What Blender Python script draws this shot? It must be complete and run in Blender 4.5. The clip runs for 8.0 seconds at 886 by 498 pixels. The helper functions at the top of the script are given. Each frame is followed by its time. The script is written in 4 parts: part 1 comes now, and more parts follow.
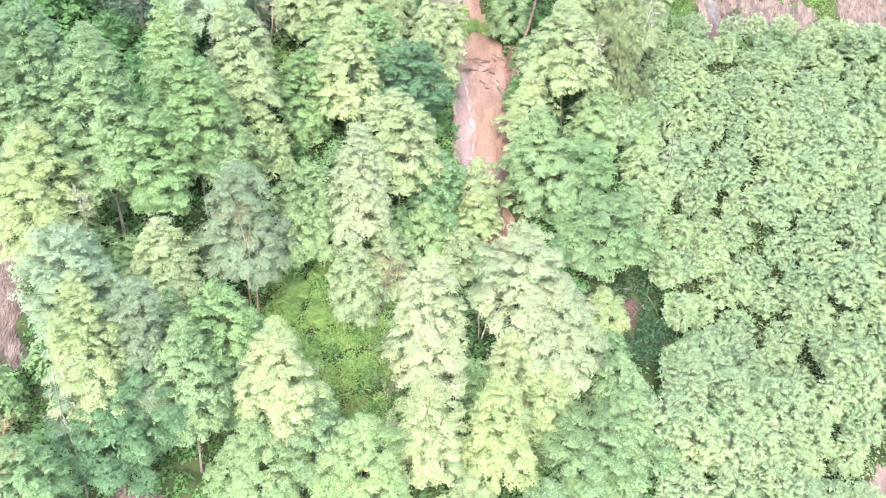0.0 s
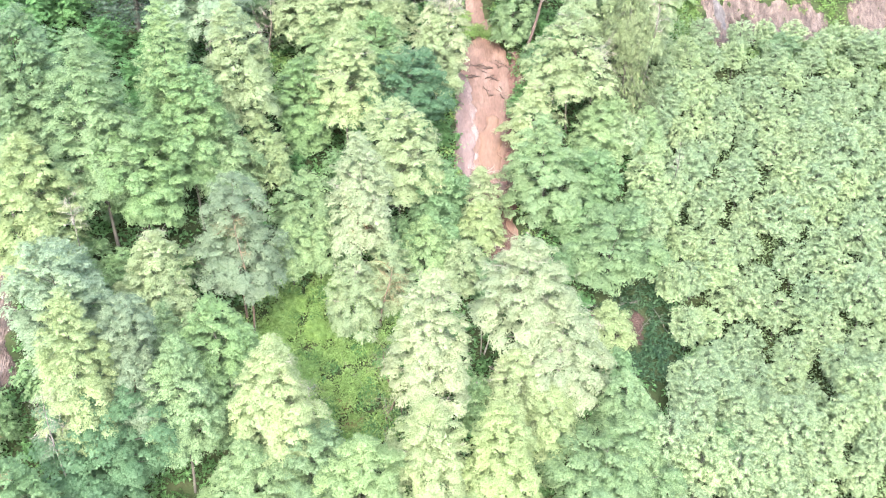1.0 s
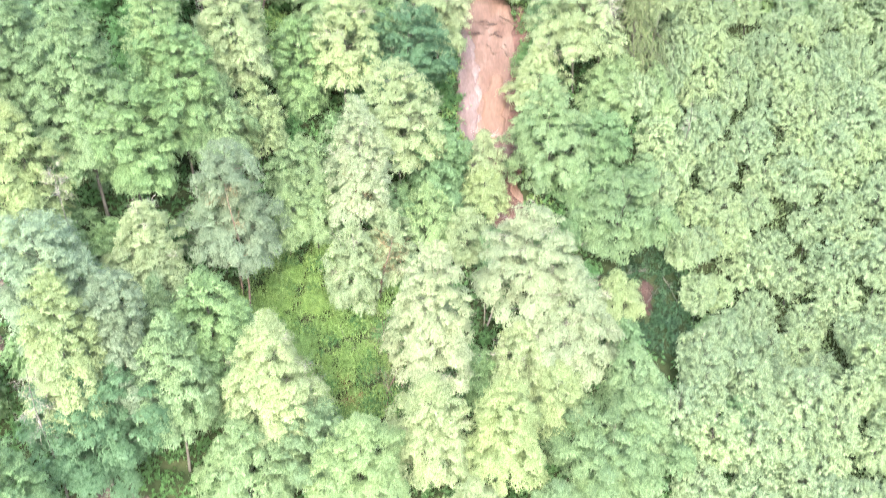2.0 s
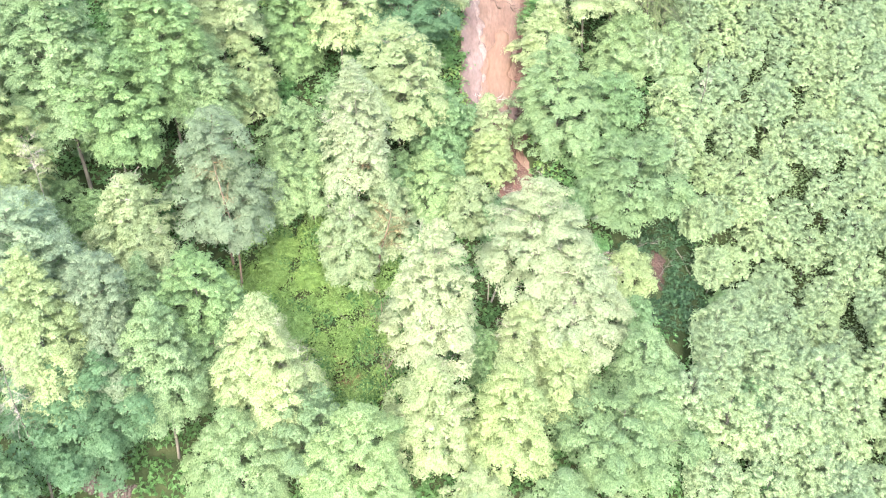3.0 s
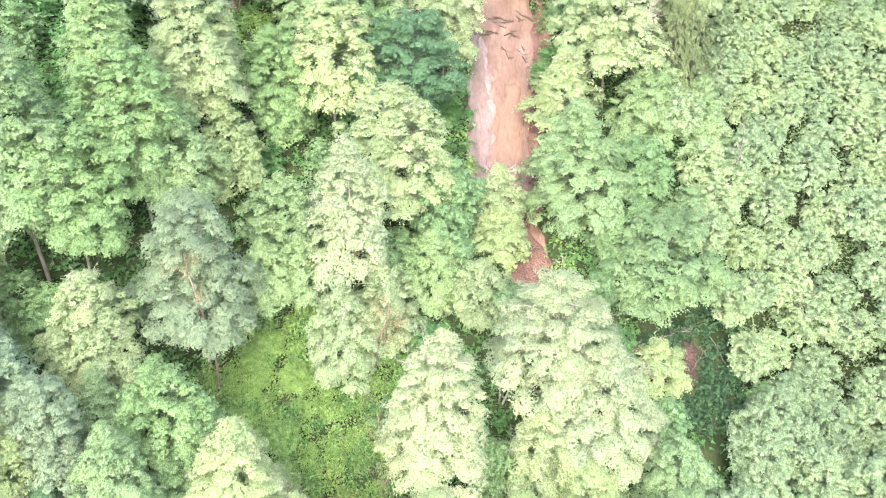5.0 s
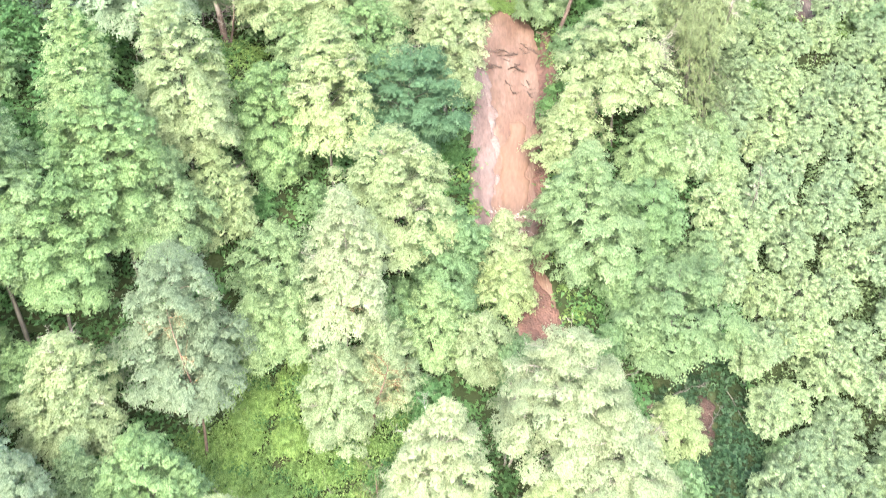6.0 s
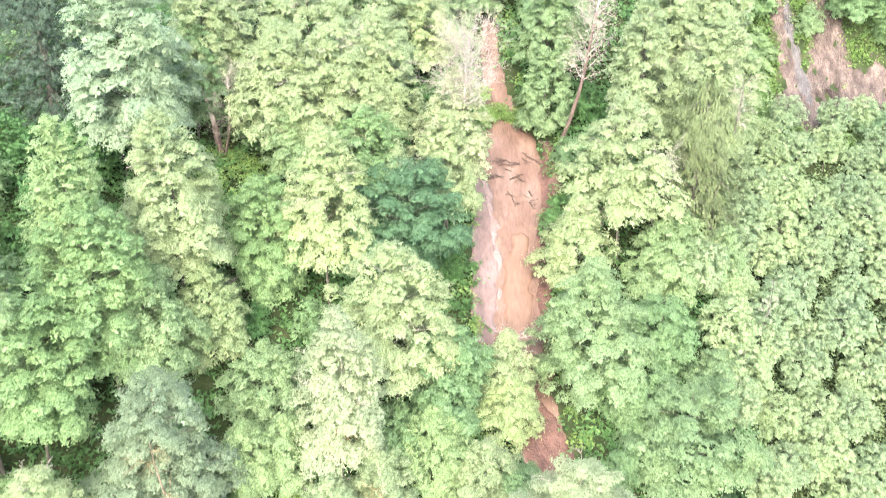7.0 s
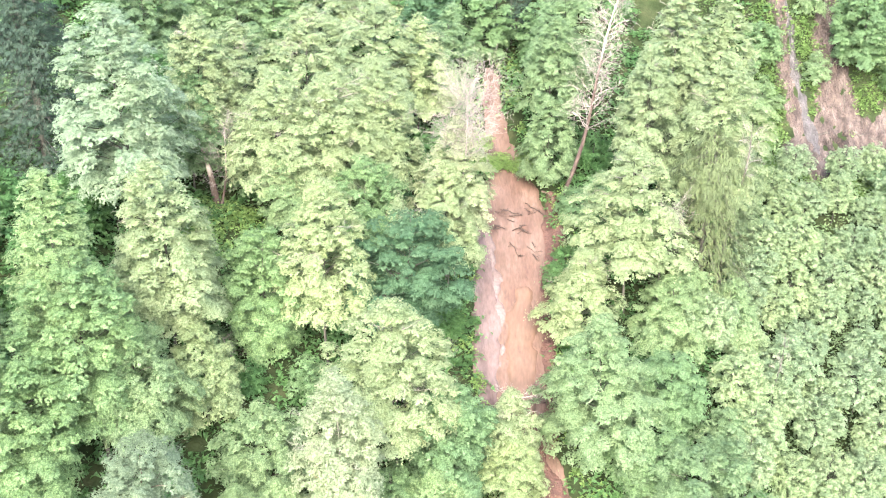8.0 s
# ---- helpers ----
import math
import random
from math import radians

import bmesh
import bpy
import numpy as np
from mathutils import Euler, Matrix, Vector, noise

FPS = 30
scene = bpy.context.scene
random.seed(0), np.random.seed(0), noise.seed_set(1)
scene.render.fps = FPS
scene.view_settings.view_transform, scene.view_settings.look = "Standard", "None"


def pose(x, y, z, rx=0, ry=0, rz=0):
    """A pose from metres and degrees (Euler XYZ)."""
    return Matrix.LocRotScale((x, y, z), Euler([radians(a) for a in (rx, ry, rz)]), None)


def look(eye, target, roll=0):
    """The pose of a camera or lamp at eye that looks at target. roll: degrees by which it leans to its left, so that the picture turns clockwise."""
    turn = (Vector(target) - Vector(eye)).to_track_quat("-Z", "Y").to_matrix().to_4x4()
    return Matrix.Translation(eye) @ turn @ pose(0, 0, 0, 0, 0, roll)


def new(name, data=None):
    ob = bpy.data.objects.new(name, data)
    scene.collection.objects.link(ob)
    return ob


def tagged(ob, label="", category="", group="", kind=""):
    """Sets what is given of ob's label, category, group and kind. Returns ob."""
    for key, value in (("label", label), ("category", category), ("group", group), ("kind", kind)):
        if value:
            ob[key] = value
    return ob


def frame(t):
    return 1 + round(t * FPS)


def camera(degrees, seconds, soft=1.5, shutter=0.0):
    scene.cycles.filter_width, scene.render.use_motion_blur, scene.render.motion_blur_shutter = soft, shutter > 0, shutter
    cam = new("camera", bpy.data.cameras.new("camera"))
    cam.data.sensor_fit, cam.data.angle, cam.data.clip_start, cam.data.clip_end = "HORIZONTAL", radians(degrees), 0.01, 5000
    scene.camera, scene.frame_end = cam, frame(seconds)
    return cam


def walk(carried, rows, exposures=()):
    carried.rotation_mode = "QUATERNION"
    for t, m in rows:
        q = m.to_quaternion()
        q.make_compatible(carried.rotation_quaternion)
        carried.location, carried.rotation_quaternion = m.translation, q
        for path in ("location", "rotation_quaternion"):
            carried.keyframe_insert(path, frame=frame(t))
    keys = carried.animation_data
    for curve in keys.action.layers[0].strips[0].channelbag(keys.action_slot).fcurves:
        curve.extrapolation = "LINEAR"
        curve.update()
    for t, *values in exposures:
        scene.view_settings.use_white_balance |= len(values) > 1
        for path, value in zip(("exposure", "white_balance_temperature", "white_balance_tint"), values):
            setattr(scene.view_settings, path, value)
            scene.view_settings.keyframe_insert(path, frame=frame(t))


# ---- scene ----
cam = camera(46.5, 8.0, soft=1.05, shutter=0.35)
EXPOSURE = 3.58
PATH = [
    (0, (0.38, 0.408, 58.889), (0.367, 2.186, 57.974), 0.5),
    (0.5, (0.355, 1.779, 58.891), (0.34, 3.556, 57.975), 0.6),
    (1, (0.381, 3.456, 58.867), (0.364, 5.234, 57.95), 0.6),
    (1.5, (0.493, 5.421, 58.801), (0.472, 7.2, 57.886), 0.5),
    (2, (0.658, 7.579, 58.724), (0.632, 9.31, 57.721), 0.3),
    (2.2, (0.679, 8.644, 58.723), (0.651, 10.336, 57.656), 0.2),
    (3.3, (0.536, 15.487, 58.816), (0.507, 17.154, 57.712), 0.4),
    (3.5, (0.489, 16.805, 58.822), (0.458, 18.472, 57.718), 0.3),
    (4, (0.331, 20.22, 58.831), (0.3, 21.887, 57.726), 0.4),
    (4.5, (0.193, 23.633, 58.837), (0.161, 25.302, 57.734), 0.3),
    (4.7, (0.137, 24.913, 58.842), (0.104, 26.583, 57.741), 0.3),
    (5.8, (-0.185, 31.401, 58.933), (-0.217, 33.072, 57.834), 0.3),
    (6, (-0.269, 32.422, 58.94), (-0.301, 34.104, 57.858), 0.3),
    (6.5, (-0.489, 34.616, 58.951), (-0.519, 36.343, 57.942), 0.3),
    (7, (-0.65, 36.509, 58.931), (-0.679, 38.281, 58.003), 0.4),
    (7.2, (-0.681, 37.165, 58.918), (-0.708, 38.954, 58.023), 0.3),
    (7.5, (-0.69, 38.014, 58.889), (-0.721, 39.819, 58.027), 0.4),
    (8, (-0.726, 39.195, 58.862), (-0.758, 41.001, 58.004), 0.4),
]
TINTS = [(0, EXPOSURE, 6250, 12.5), (1.5, EXPOSURE, 6250, 12.5), (2.4, EXPOSURE, 6480, 10), (4.7, EXPOSURE, 6500, 10), (6, EXPOSURE + 0.04, 6640, 9.5), (7, EXPOSURE + 0.04, 6640, 10), (8, EXPOSURE, 6540, 11)]
walk(cam, [(t, look(eye, target, roll)) for t, eye, target, roll in PATH], TINTS)

# ---- sky and sun ----
SUN_UP, SUN_ROUND = radians(40), radians(184)      # elevation, and bearing clockwise from +y
world = bpy.data.worlds.new("sky")
scene.world = world
world.use_nodes = True
sky = world.node_tree.nodes.new("ShaderNodeTexSky")
sky.sky_type, sky.sun_disc = "NISHITA", False
sky.sun_elevation, sky.sun_rotation = SUN_UP, SUN_ROUND
sky.air_density, sky.dust_density, sky.ozone_density = 1.0, 4.0, 1.0
back = world.node_tree.nodes["Background"]
back.inputs["Strength"].default_value = 0.15
world.node_tree.links.new(sky.outputs[0], back.inputs["Color"])
sun = new("sun", bpy.data.lights.new("sun", "SUN"))
sun.data.energy, sun.data.angle, sun.data.color = 1.15, radians(50), (1.0, 0.995, 0.985)
ways = Vector((math.sin(SUN_ROUND) * math.cos(SUN_UP), math.cos(SUN_ROUND) * math.cos(SUN_UP), math.sin(SUN_UP)))
sun.matrix_world = look(ways * 300, (0, 0, 0))


# ---- materials ----
def nodes_of(name):
    mat = bpy.data.materials.new(name)
    mat.use_nodes = True
    tree = mat.node_tree
    return mat, tree, tree.nodes["Principled BSDF"], tree.nodes["Material Output"]


def add(tree, kind, **values):
    node = tree.nodes.new(kind)
    for key, value in values.items():
        node.inputs[key.replace("_", " ")].default_value = value
    return node


def ramp(tree, source, stops):
    node = tree.nodes.new("ShaderNodeValToRGB")
    while len(node.color_ramp.elements) < len(stops):
        node.color_ramp.elements.new(0.5)
    for element, (at, colour) in zip(node.color_ramp.elements, stops):
        element.position, element.color = at, (*colour, 1)
    tree.links.new(source, node.inputs[0])
    return node.outputs[0]


def mixed(tree, factor, a, b, blend="MIX"):
    node = tree.nodes.new("ShaderNodeMix")
    node.data_type, node.blend_type = "RGBA", blend
    for value, socket in ((factor, node.inputs[0]), (a, node.inputs[6]), (b, node.inputs[7])):
        if isinstance(value, bpy.types.NodeSocket):
            tree.links.new(value, socket)
        else:
            socket.default_value = value if isinstance(value, float) else (*value, 1)
    return node.outputs[2]


def noise_of(tree, scale, detail=4.0, stretch=None):
    node = add(tree, "ShaderNodeTexNoise", Scale=scale, Detail=detail)
    where = tree.nodes.new("ShaderNodeTexCoord").outputs["Object"]
    if stretch:
        mapping = add(tree, "ShaderNodeMapping", Scale=stretch)
        tree.links.new(where, mapping.inputs["Vector"])
        where = mapping.outputs[0]
    tree.links.new(where, node.inputs["Vector"])
    return node.outputs[0]


def leaf_material(name, dark, mid, light, passes=0.60, rough=0.5):
    """Foliage: colour varies from leaf to leaf, from tree to tree and in large drifts, with painted shade between
    leaflets; some light passes through.
    """
    mat, tree, shader, out = nodes_of(name)
    leaf = tree.nodes.new("ShaderNodeNewGeometry").outputs["Random Per Island"]
    dark, light = [0.22 * a + 0.78 * b for a, b in zip(dark, mid)], [0.25 * a + 0.75 * b for a, b in zip(light, mid)]
    colour = ramp(tree, leaf, ((0.0, dark), (0.3, mid), (0.8, mid), (1.0, light)))
    drift = ramp(tree, noise_of(tree, 0.45, 3.0), ((0.3, (0.90, 0.93, 0.92)), (0.7, (1.06, 1.04, 0.98))))
    colour = mixed(tree, 1.0, colour, drift, "MULTIPLY")
    # cells darken towards their edges: painted shade, like gaps between small leaves
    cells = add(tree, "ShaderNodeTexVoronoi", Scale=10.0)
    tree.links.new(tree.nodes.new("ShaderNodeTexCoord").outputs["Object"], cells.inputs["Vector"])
    gap_shade = ramp(tree, cells.outputs["Distance"], ((0.28, (1.12, 1.12, 1.11)), (0.72, (0.58, 0.63, 0.60))))
    colour = mixed(tree, 1.0, colour, gap_shade, "MULTIPLY")
    own = ramp(tree, tree.nodes.new("ShaderNodeObjectInfo").outputs["Random"], ((0.0, (0.88, 0.91, 0.94)), (0.35, (0.95, 0.96, 0.97)), (0.7, (1.03, 1.02, 1.0)), (1.0, (1.07, 1.06, 1.0))))
    colour = mixed(tree, 1.0, colour, own, "MULTIPLY")
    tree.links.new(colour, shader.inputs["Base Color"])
    shader.inputs["Roughness"].default_value = rough
    shader.inputs["Specular IOR Level"].default_value = 0.12
    passing = tree.nodes.new("ShaderNodeBsdfTranslucent")
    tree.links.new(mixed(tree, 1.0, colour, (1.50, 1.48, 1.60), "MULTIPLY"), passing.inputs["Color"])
    both = tree.nodes.new("ShaderNodeMixShader")
    both.inputs[0].default_value = passes
    tree.links.new(shader.outputs[0], both.inputs[1])
    tree.links.new(passing.outputs[0], both.inputs[2])
    tree.links.new(both.outputs[0], out.inputs["Surface"])
    return mat


def rough_material(name, stops, scale, fine, bump=0.3, rough=0.9, stretch=None, gap=0.05, gloss=0.35):
    """Bark, soil and dead wood: two scales of colour and a fine relief."""
    mat, tree, shader, out = nodes_of(name)
    big = noise_of(tree, scale, 5.0, stretch)
    small = noise_of(tree, fine, 5.0, stretch)
    colour = ramp(tree, big, stops)
    grain = ramp(tree, small, ((0.3, (0.7, 0.7, 0.7)), (0.7, (1.15, 1.15, 1.15))))
    tree.links.new(mixed(tree, 1.0, colour, grain, "MULTIPLY"), shader.inputs["Base Color"])
    shader.inputs["Roughness"].default_value = rough
    shader.inputs["Specular IOR Level"].default_value = gloss
    relief = add(tree, "ShaderNodeBump", Strength=bump, Distance=gap)
    tree.links.new(small, relief.inputs["Height"])
    tree.links.new(relief.outputs[0], shader.inputs["Normal"])
    return mat


LEAF = {
    "alder": leaf_material("alder_leaves", (0.125, 0.183, 0.095), (0.192, 0.262, 0.145), (0.27, 0.335, 0.21)),
    "alder_pale": leaf_material("pale_alder_leaves", (0.185, 0.23, 0.125), (0.245, 0.295, 0.175), (0.30, 0.345, 0.22)),
    "alder_white": leaf_material("silvery_leaves", (0.21, 0.248, 0.148), (0.272, 0.308, 0.196), (0.32, 0.352, 0.238)),
    "alder_mint": leaf_material("mint_leaves", (0.19, 0.25, 0.16), (0.252, 0.312, 0.21), (0.31, 0.37, 0.26)),
    "alder_yellow": leaf_material("yellow_green_leaves", (0.165, 0.21, 0.105), (0.232, 0.285, 0.155), (0.29, 0.34, 0.20)),
    "maple": leaf_material("maple_leaves", (0.105, 0.165, 0.08), (0.157, 0.235, 0.122), (0.21, 0.29, 0.16)),
    "maple_blue": leaf_material("blue_green_maple_leaves", (0.09, 0.14, 0.08), (0.148, 0.212, 0.122), (0.21, 0.285, 0.175)),
    "maple_dark": leaf_material("dark_maple_leaves", (0.062, 0.12, 0.065), (0.096, 0.166, 0.095), (0.14, 0.21, 0.13)),
    "maple_pale": leaf_material("pale_maple_leaves", (0.16, 0.215, 0.135), (0.225, 0.282, 0.188), (0.28, 0.335, 0.235)),
    "grey": leaf_material("grey_green_leaves", (0.105, 0.14, 0.092), (0.146, 0.187, 0.124), (0.19, 0.235, 0.16), 0.5),
    "young": leaf_material("young_alder_leaves", (0.16, 0.208, 0.122), (0.212, 0.27, 0.163), (0.262, 0.316, 0.205)),
    "spruce": leaf_material("spruce_needles", (0.013, 0.026, 0.018), (0.023, 0.041, 0.028), (0.042, 0.062, 0.042), 0.12),
    "hemlock": leaf_material("hemlock_needles", (0.05, 0.068, 0.034), (0.077, 0.10, 0.05), (0.115, 0.142, 0.075), 0.2),
    "shrub": leaf_material("shrub_leaves", (0.115, 0.18, 0.055), (0.178, 0.262, 0.092), (0.235, 0.33, 0.14)),
    "under": leaf_material("undergrowth_leaves", (0.06, 0.12, 0.05), (0.09, 0.175, 0.07), (0.14, 0.23, 0.105)),
    # fern leaves far darker than other growth: the gap's shade is in the colour
    "fern": leaf_material("shade_dark_fern_leaves", (0.014, 0.031, 0.015), (0.023, 0.048, 0.023), (0.04, 0.07, 0.034), 0.3),
    "grass": leaf_material("grass_blades", (0.085, 0.15, 0.05), (0.14, 0.215, 0.075), (0.21, 0.28, 0.11)),
}
BARK = rough_material("grey_bark", ((0.3, (0.030, 0.028, 0.022)), (0.7, (0.078, 0.074, 0.061))), 3.0, 16.0, stretch=(1, 1, 0.3))
BARK_PALE = rough_material("pale_bark", ((0.3, (0.10, 0.094, 0.078)), (0.7, (0.205, 0.192, 0.166))), 3.0, 16.0, stretch=(1, 1, 0.3))
BARK_RED = rough_material("red_brown_bark", ((0.3, (0.05, 0.033, 0.024)), (0.7, (0.10, 0.071, 0.052))), 2.5, 14.0, stretch=(1, 1, 0.3))
DEAD = rough_material("bleached_wood", ((0.3, (0.14, 0.122, 0.106)), (0.7, (0.265, 0.245, 0.222))), 3.0, 20.0, stretch=(1, 1, 0.3))
DEAD_BROWN = rough_material("rotting_wood", ((0.3, (0.062, 0.040, 0.029)), (0.7, (0.14, 0.108, 0.084))), 1.2, 12.0, stretch=(1, 1, 0.3))
WET = rough_material("wet_dark_wood", ((0.3, (0.02, 0.012, 0.009)), (0.7, (0.055, 0.032, 0.024))), 3.0, 18.0, rough=0.55)
ORANGE = rough_material("orange_dead_twigs", ((0.3, (0.111, 0.064, 0.030)), (0.7, (0.196, 0.123, 0.064))), 2.0, 14.0)
# floor colour kept very dark, so that gaps between trees look shaded
LITTER = rough_material("shade_dark_floor", ((0.3, (0.012, 0.018, 0.008)), (0.5, (0.020, 0.028, 0.012)), (0.75, (0.038, 0.042, 0.021))), 0.5, 5.0, 0.8, gloss=0.02)
MUD = rough_material("red_mud", ((0.3, (0.064, 0.034, 0.024)), (0.55, (0.090, 0.056, 0.042)), (0.75, (0.124, 0.088, 0.070))), 0.55, 3.2, 0.45, 0.6, (1.6, 0.28, 1), 0.12)
CLAY = rough_material("pink_clay", ((0.3, (0.074, 0.048, 0.043)), (0.55, (0.094, 0.067, 0.063)), (0.75, (0.112, 0.087, 0.084))), 0.5, 3.0, 0.4, 0.75, (1.5, 0.4, 1), 0.12)
PALE_CLAY = rough_material("pale_clay", ((0.3, (0.098, 0.069, 0.062)), (0.55, (0.12, 0.092, 0.086)), (0.75, (0.138, 0.112, 0.107))), 0.8, 4.0, 0.3, 0.8, None, 0.08)
SILT = rough_material("brown_silt", ((0.3, (0.080, 0.047, 0.032)), (0.55, (0.090, 0.054, 0.037)), (0.75, (0.104, 0.066, 0.047))), 0.5, 2.5, 0.12, 0.55, (1.5, 0.3, 1), 0.05)
SCOUR = rough_material("dark_red_soil", ((0.3, (0.037, 0.018, 0.014)), (0.55, (0.066, 0.033, 0.025)), (0.75, (0.094, 0.051, 0.039))), 1.2, 5.0, 0.7, 0.85, None, 0.2)
# red mud once more, with the shade of the tree gap put into its colour
SHADED_MUD = rough_material("shade_darkened_mud", ((0.3, (0.016, 0.009, 0.007)), (0.55, (0.030, 0.016, 0.012)), (0.75, (0.05, 0.029, 0.023))), 1.2, 5.0, 0.7, 0.8, None, 0.2, 0.2)
ROCK = rough_material("wet_grey_rock", ((0.3, (0.028, 0.025, 0.025)), (0.55, (0.052, 0.047, 0.047)), (0.75, (0.085, 0.078, 0.078))), 1.5, 5.0, 1.0, 0.6, (1.6, 0.4, 1), 0.3)
SOIL = rough_material("grey_brown_soil", ((0.3, (0.022, 0.015, 0.012)), (0.5, (0.050, 0.036, 0.030)), (0.72, (0.094, 0.073, 0.064))), 0.9, 3.0, 1.0, 0.85, (1.7, 0.35, 1), 0.5)


def half_bleached(name, low, high):
    """Dead wood with rotten red-brown bark below and bare bleached wood above, between two heights."""
    mat, tree, shader, out = nodes_of(name)
    where = tree.nodes.new("ShaderNodeSeparateXYZ")
    tree.links.new(tree.nodes.new("ShaderNodeTexCoord").outputs["Object"], where.inputs[0])
    height = tree.nodes.new("ShaderNodeMapRange")
    tree.links.new(where.outputs["Z"], height.inputs[0])
    height.inputs[1].default_value, height.inputs[2].default_value = low, high
    worn = tree.nodes.new("ShaderNodeMath")
    worn.operation = "MULTIPLY_ADD"
    tree.links.new(noise_of(tree, 2.2, 4.0, (1, 1, 0.4)), worn.inputs[0])
    worn.inputs[1].default_value = 0.9
    tree.links.new(height.outputs[0], worn.inputs[2])
    colour = ramp(tree, worn.outputs[0], ((0.45, (0.044, 0.030, 0.023)), (0.75, (0.085, 0.063, 0.051)), (1.0, (0.27, 0.24, 0.21))))
    grain = ramp(tree, noise_of(tree, 18.0, 4.0, (1, 1, 0.25)), ((0.3, (0.65, 0.65, 0.65)), (0.7, (1.15, 1.15, 1.15))))
    tree.links.new(mixed(tree, 1.0, colour, grain, "MULTIPLY"), shader.inputs["Base Color"])
    shader.inputs["Roughness"].default_value = 0.9
    return mat


SNAG = half_bleached("split_snag_wood", 1.8, 6.5)
TALL_SNAG = half_bleached("tall_dead_wood", 11.0, 19.0)


# ---- the lie of the land ----
def soft(v, k):
    """Zero below 0, v above it, rounded over about k."""
    return k * np.logaddexp(0.0, np.asarray(v, float) / k)


def step(v, a, b):
    u = np.clip((np.asarray(v, float) - a) / (b - a), 0.0, 1.0)
    return u * u * (3 - 2 * u)


def land(x, y):
    """Height of the hillside without the mud chute."""
    x, y = np.asarray(x, float), np.asarray(y, float)
    z = -6.5 + 0.54 * (y - 72) - 0.17 * soft(y - 101, 4) + 0.10 * soft(y - 150, 4)
    z = z + 0.54 * 0.75 * soft(58 - y, 5)                    # flattens out below the camera's start
    z = z + 0.20 * soft(-x, 4) - 0.15 * soft(x - 9, 3)
    z = z - 7.0 * np.exp(-((x - 32) / 9.0) ** 2 - ((y - 99) / 14.0) ** 2)
    z = z - 2.6 * step(x, 20, 27) * step(y, 84, 92) * (1 - step(y, 125, 140))
    steep = step(x, 27, 35) * (1 - step(x, 75, 110))
    z = z + steep * (0.85 * (soft(y - 146, 1.2) - soft(y - 178, 4)))
    z = z - 0.45 * (soft(y - 230, 20))                          # the hill rounds off
    return z


def along(points, x, y):
    """How far inside a band of given half width round a line of (x, y, half width) the places lie: metres, minus outside; and how far across."""
    best, side = np.full(np.shape(x), -99.0), np.zeros(np.shape(x))
    for (ax, ay, aw), (bx, by, bw) in zip(points, points[1:]):
        dx, dy = bx - ax, by - ay
        u = np.clip(((x - ax) * dx + (y - ay) * dy) / (dx * dx + dy * dy), 0, 1)
        away = np.hypot(x - ax - u * dx, y - ay - u * dy)
        inside = aw + u * (bw - aw) - away
        sign = np.where(dx * (y - ay) - dy * (x - ax) > 0, 1.0, -1.0)
        side = np.where(inside > best, sign * away, side)
        best = np.maximum(best, inside)
    return best, side


def rumple(x, y, size, octaves=3):
    """Smooth, repeatable roughness, about -1 to 1."""
    total, weight = 0.0, 1.0
    for k in range(octaves):
        f = (2.1 ** k) / size
        total = total + weight * (np.sin(x * f * 1.7 + 1.3 * np.sin(y * f * 1.1 + k)) * np.cos(y * f * 1.5 + 1.7 * np.sin(x * f * 0.9 + 2 * k)))
        weight *= 0.5
    return total / 1.5


CHUTE = [(2.4, 150.5, 0.5), (2.8, 141.2, 1.1), (4.1, 135.6, 2.1), (4.5, 130.2, 3.4), (4.5, 125.2, 3.6), (4.1, 117.4, 3.1),
         (4.1, 111.7, 2.6), (4.5, 106.6, 2.3), (5.5, 102.2, 2.2), (7.5, 97.5, 1.4), (12, 95, 0.4), (15, 94.6, 0.3)]
BARE = {
    "gully": [(34.3, 166, 0.8), (34.8, 156, 1.0), (35.4, 150, 1.0), (36.0, 146, 1.6), (36.4, 142.5, 2.6)],
    "slip": [(40.4, 166, 1.1), (39.9, 156, 1.4), (40.4, 151, 1.6), (40.4, 147.5, 2.4), (39.5, 144.5, 2.8)],
    "apron": [(35, 142.4, 2.0), (40, 144.4, 2.8), (46, 146.0, 3.0), (50, 147, 2.4)],
    "far_apron": [(57, 148, 1.6), (62, 149.2, 3.0), (70, 150, 2.6)],
    "clearing": [(-45.6, 93, 1.8), (-44.5, 89, 2.4), (-43, 84.5, 2.8), (-41.3, 80, 2.0), (-42, 76, 1.4)],
    "lowland": [(44.5, 80, 1.6), (42, 78.2, 1.3), (41, 73, 0.8)],
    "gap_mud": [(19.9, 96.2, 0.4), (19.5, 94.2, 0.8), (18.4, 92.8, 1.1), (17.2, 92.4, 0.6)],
    "hollow": [(-28, 71, 1.0), (-25.5, 69.6, 1.0)],
}


def ground_z(x, y):
    """The ground as it is, with the chute cut into it."""
    inside, _ = along(CHUTE, x, y)
    z = land(x, y) + 0.35 * rumple(x, y, 6.0)
    return z - 0.75 * step(inside, -0.9, 0.5)


def bareness(x, y):
    best, _ = along(CHUTE, x, y)
    for line in BARE.values():
        best = np.maximum(best, along(line, x, y)[0])
    return best


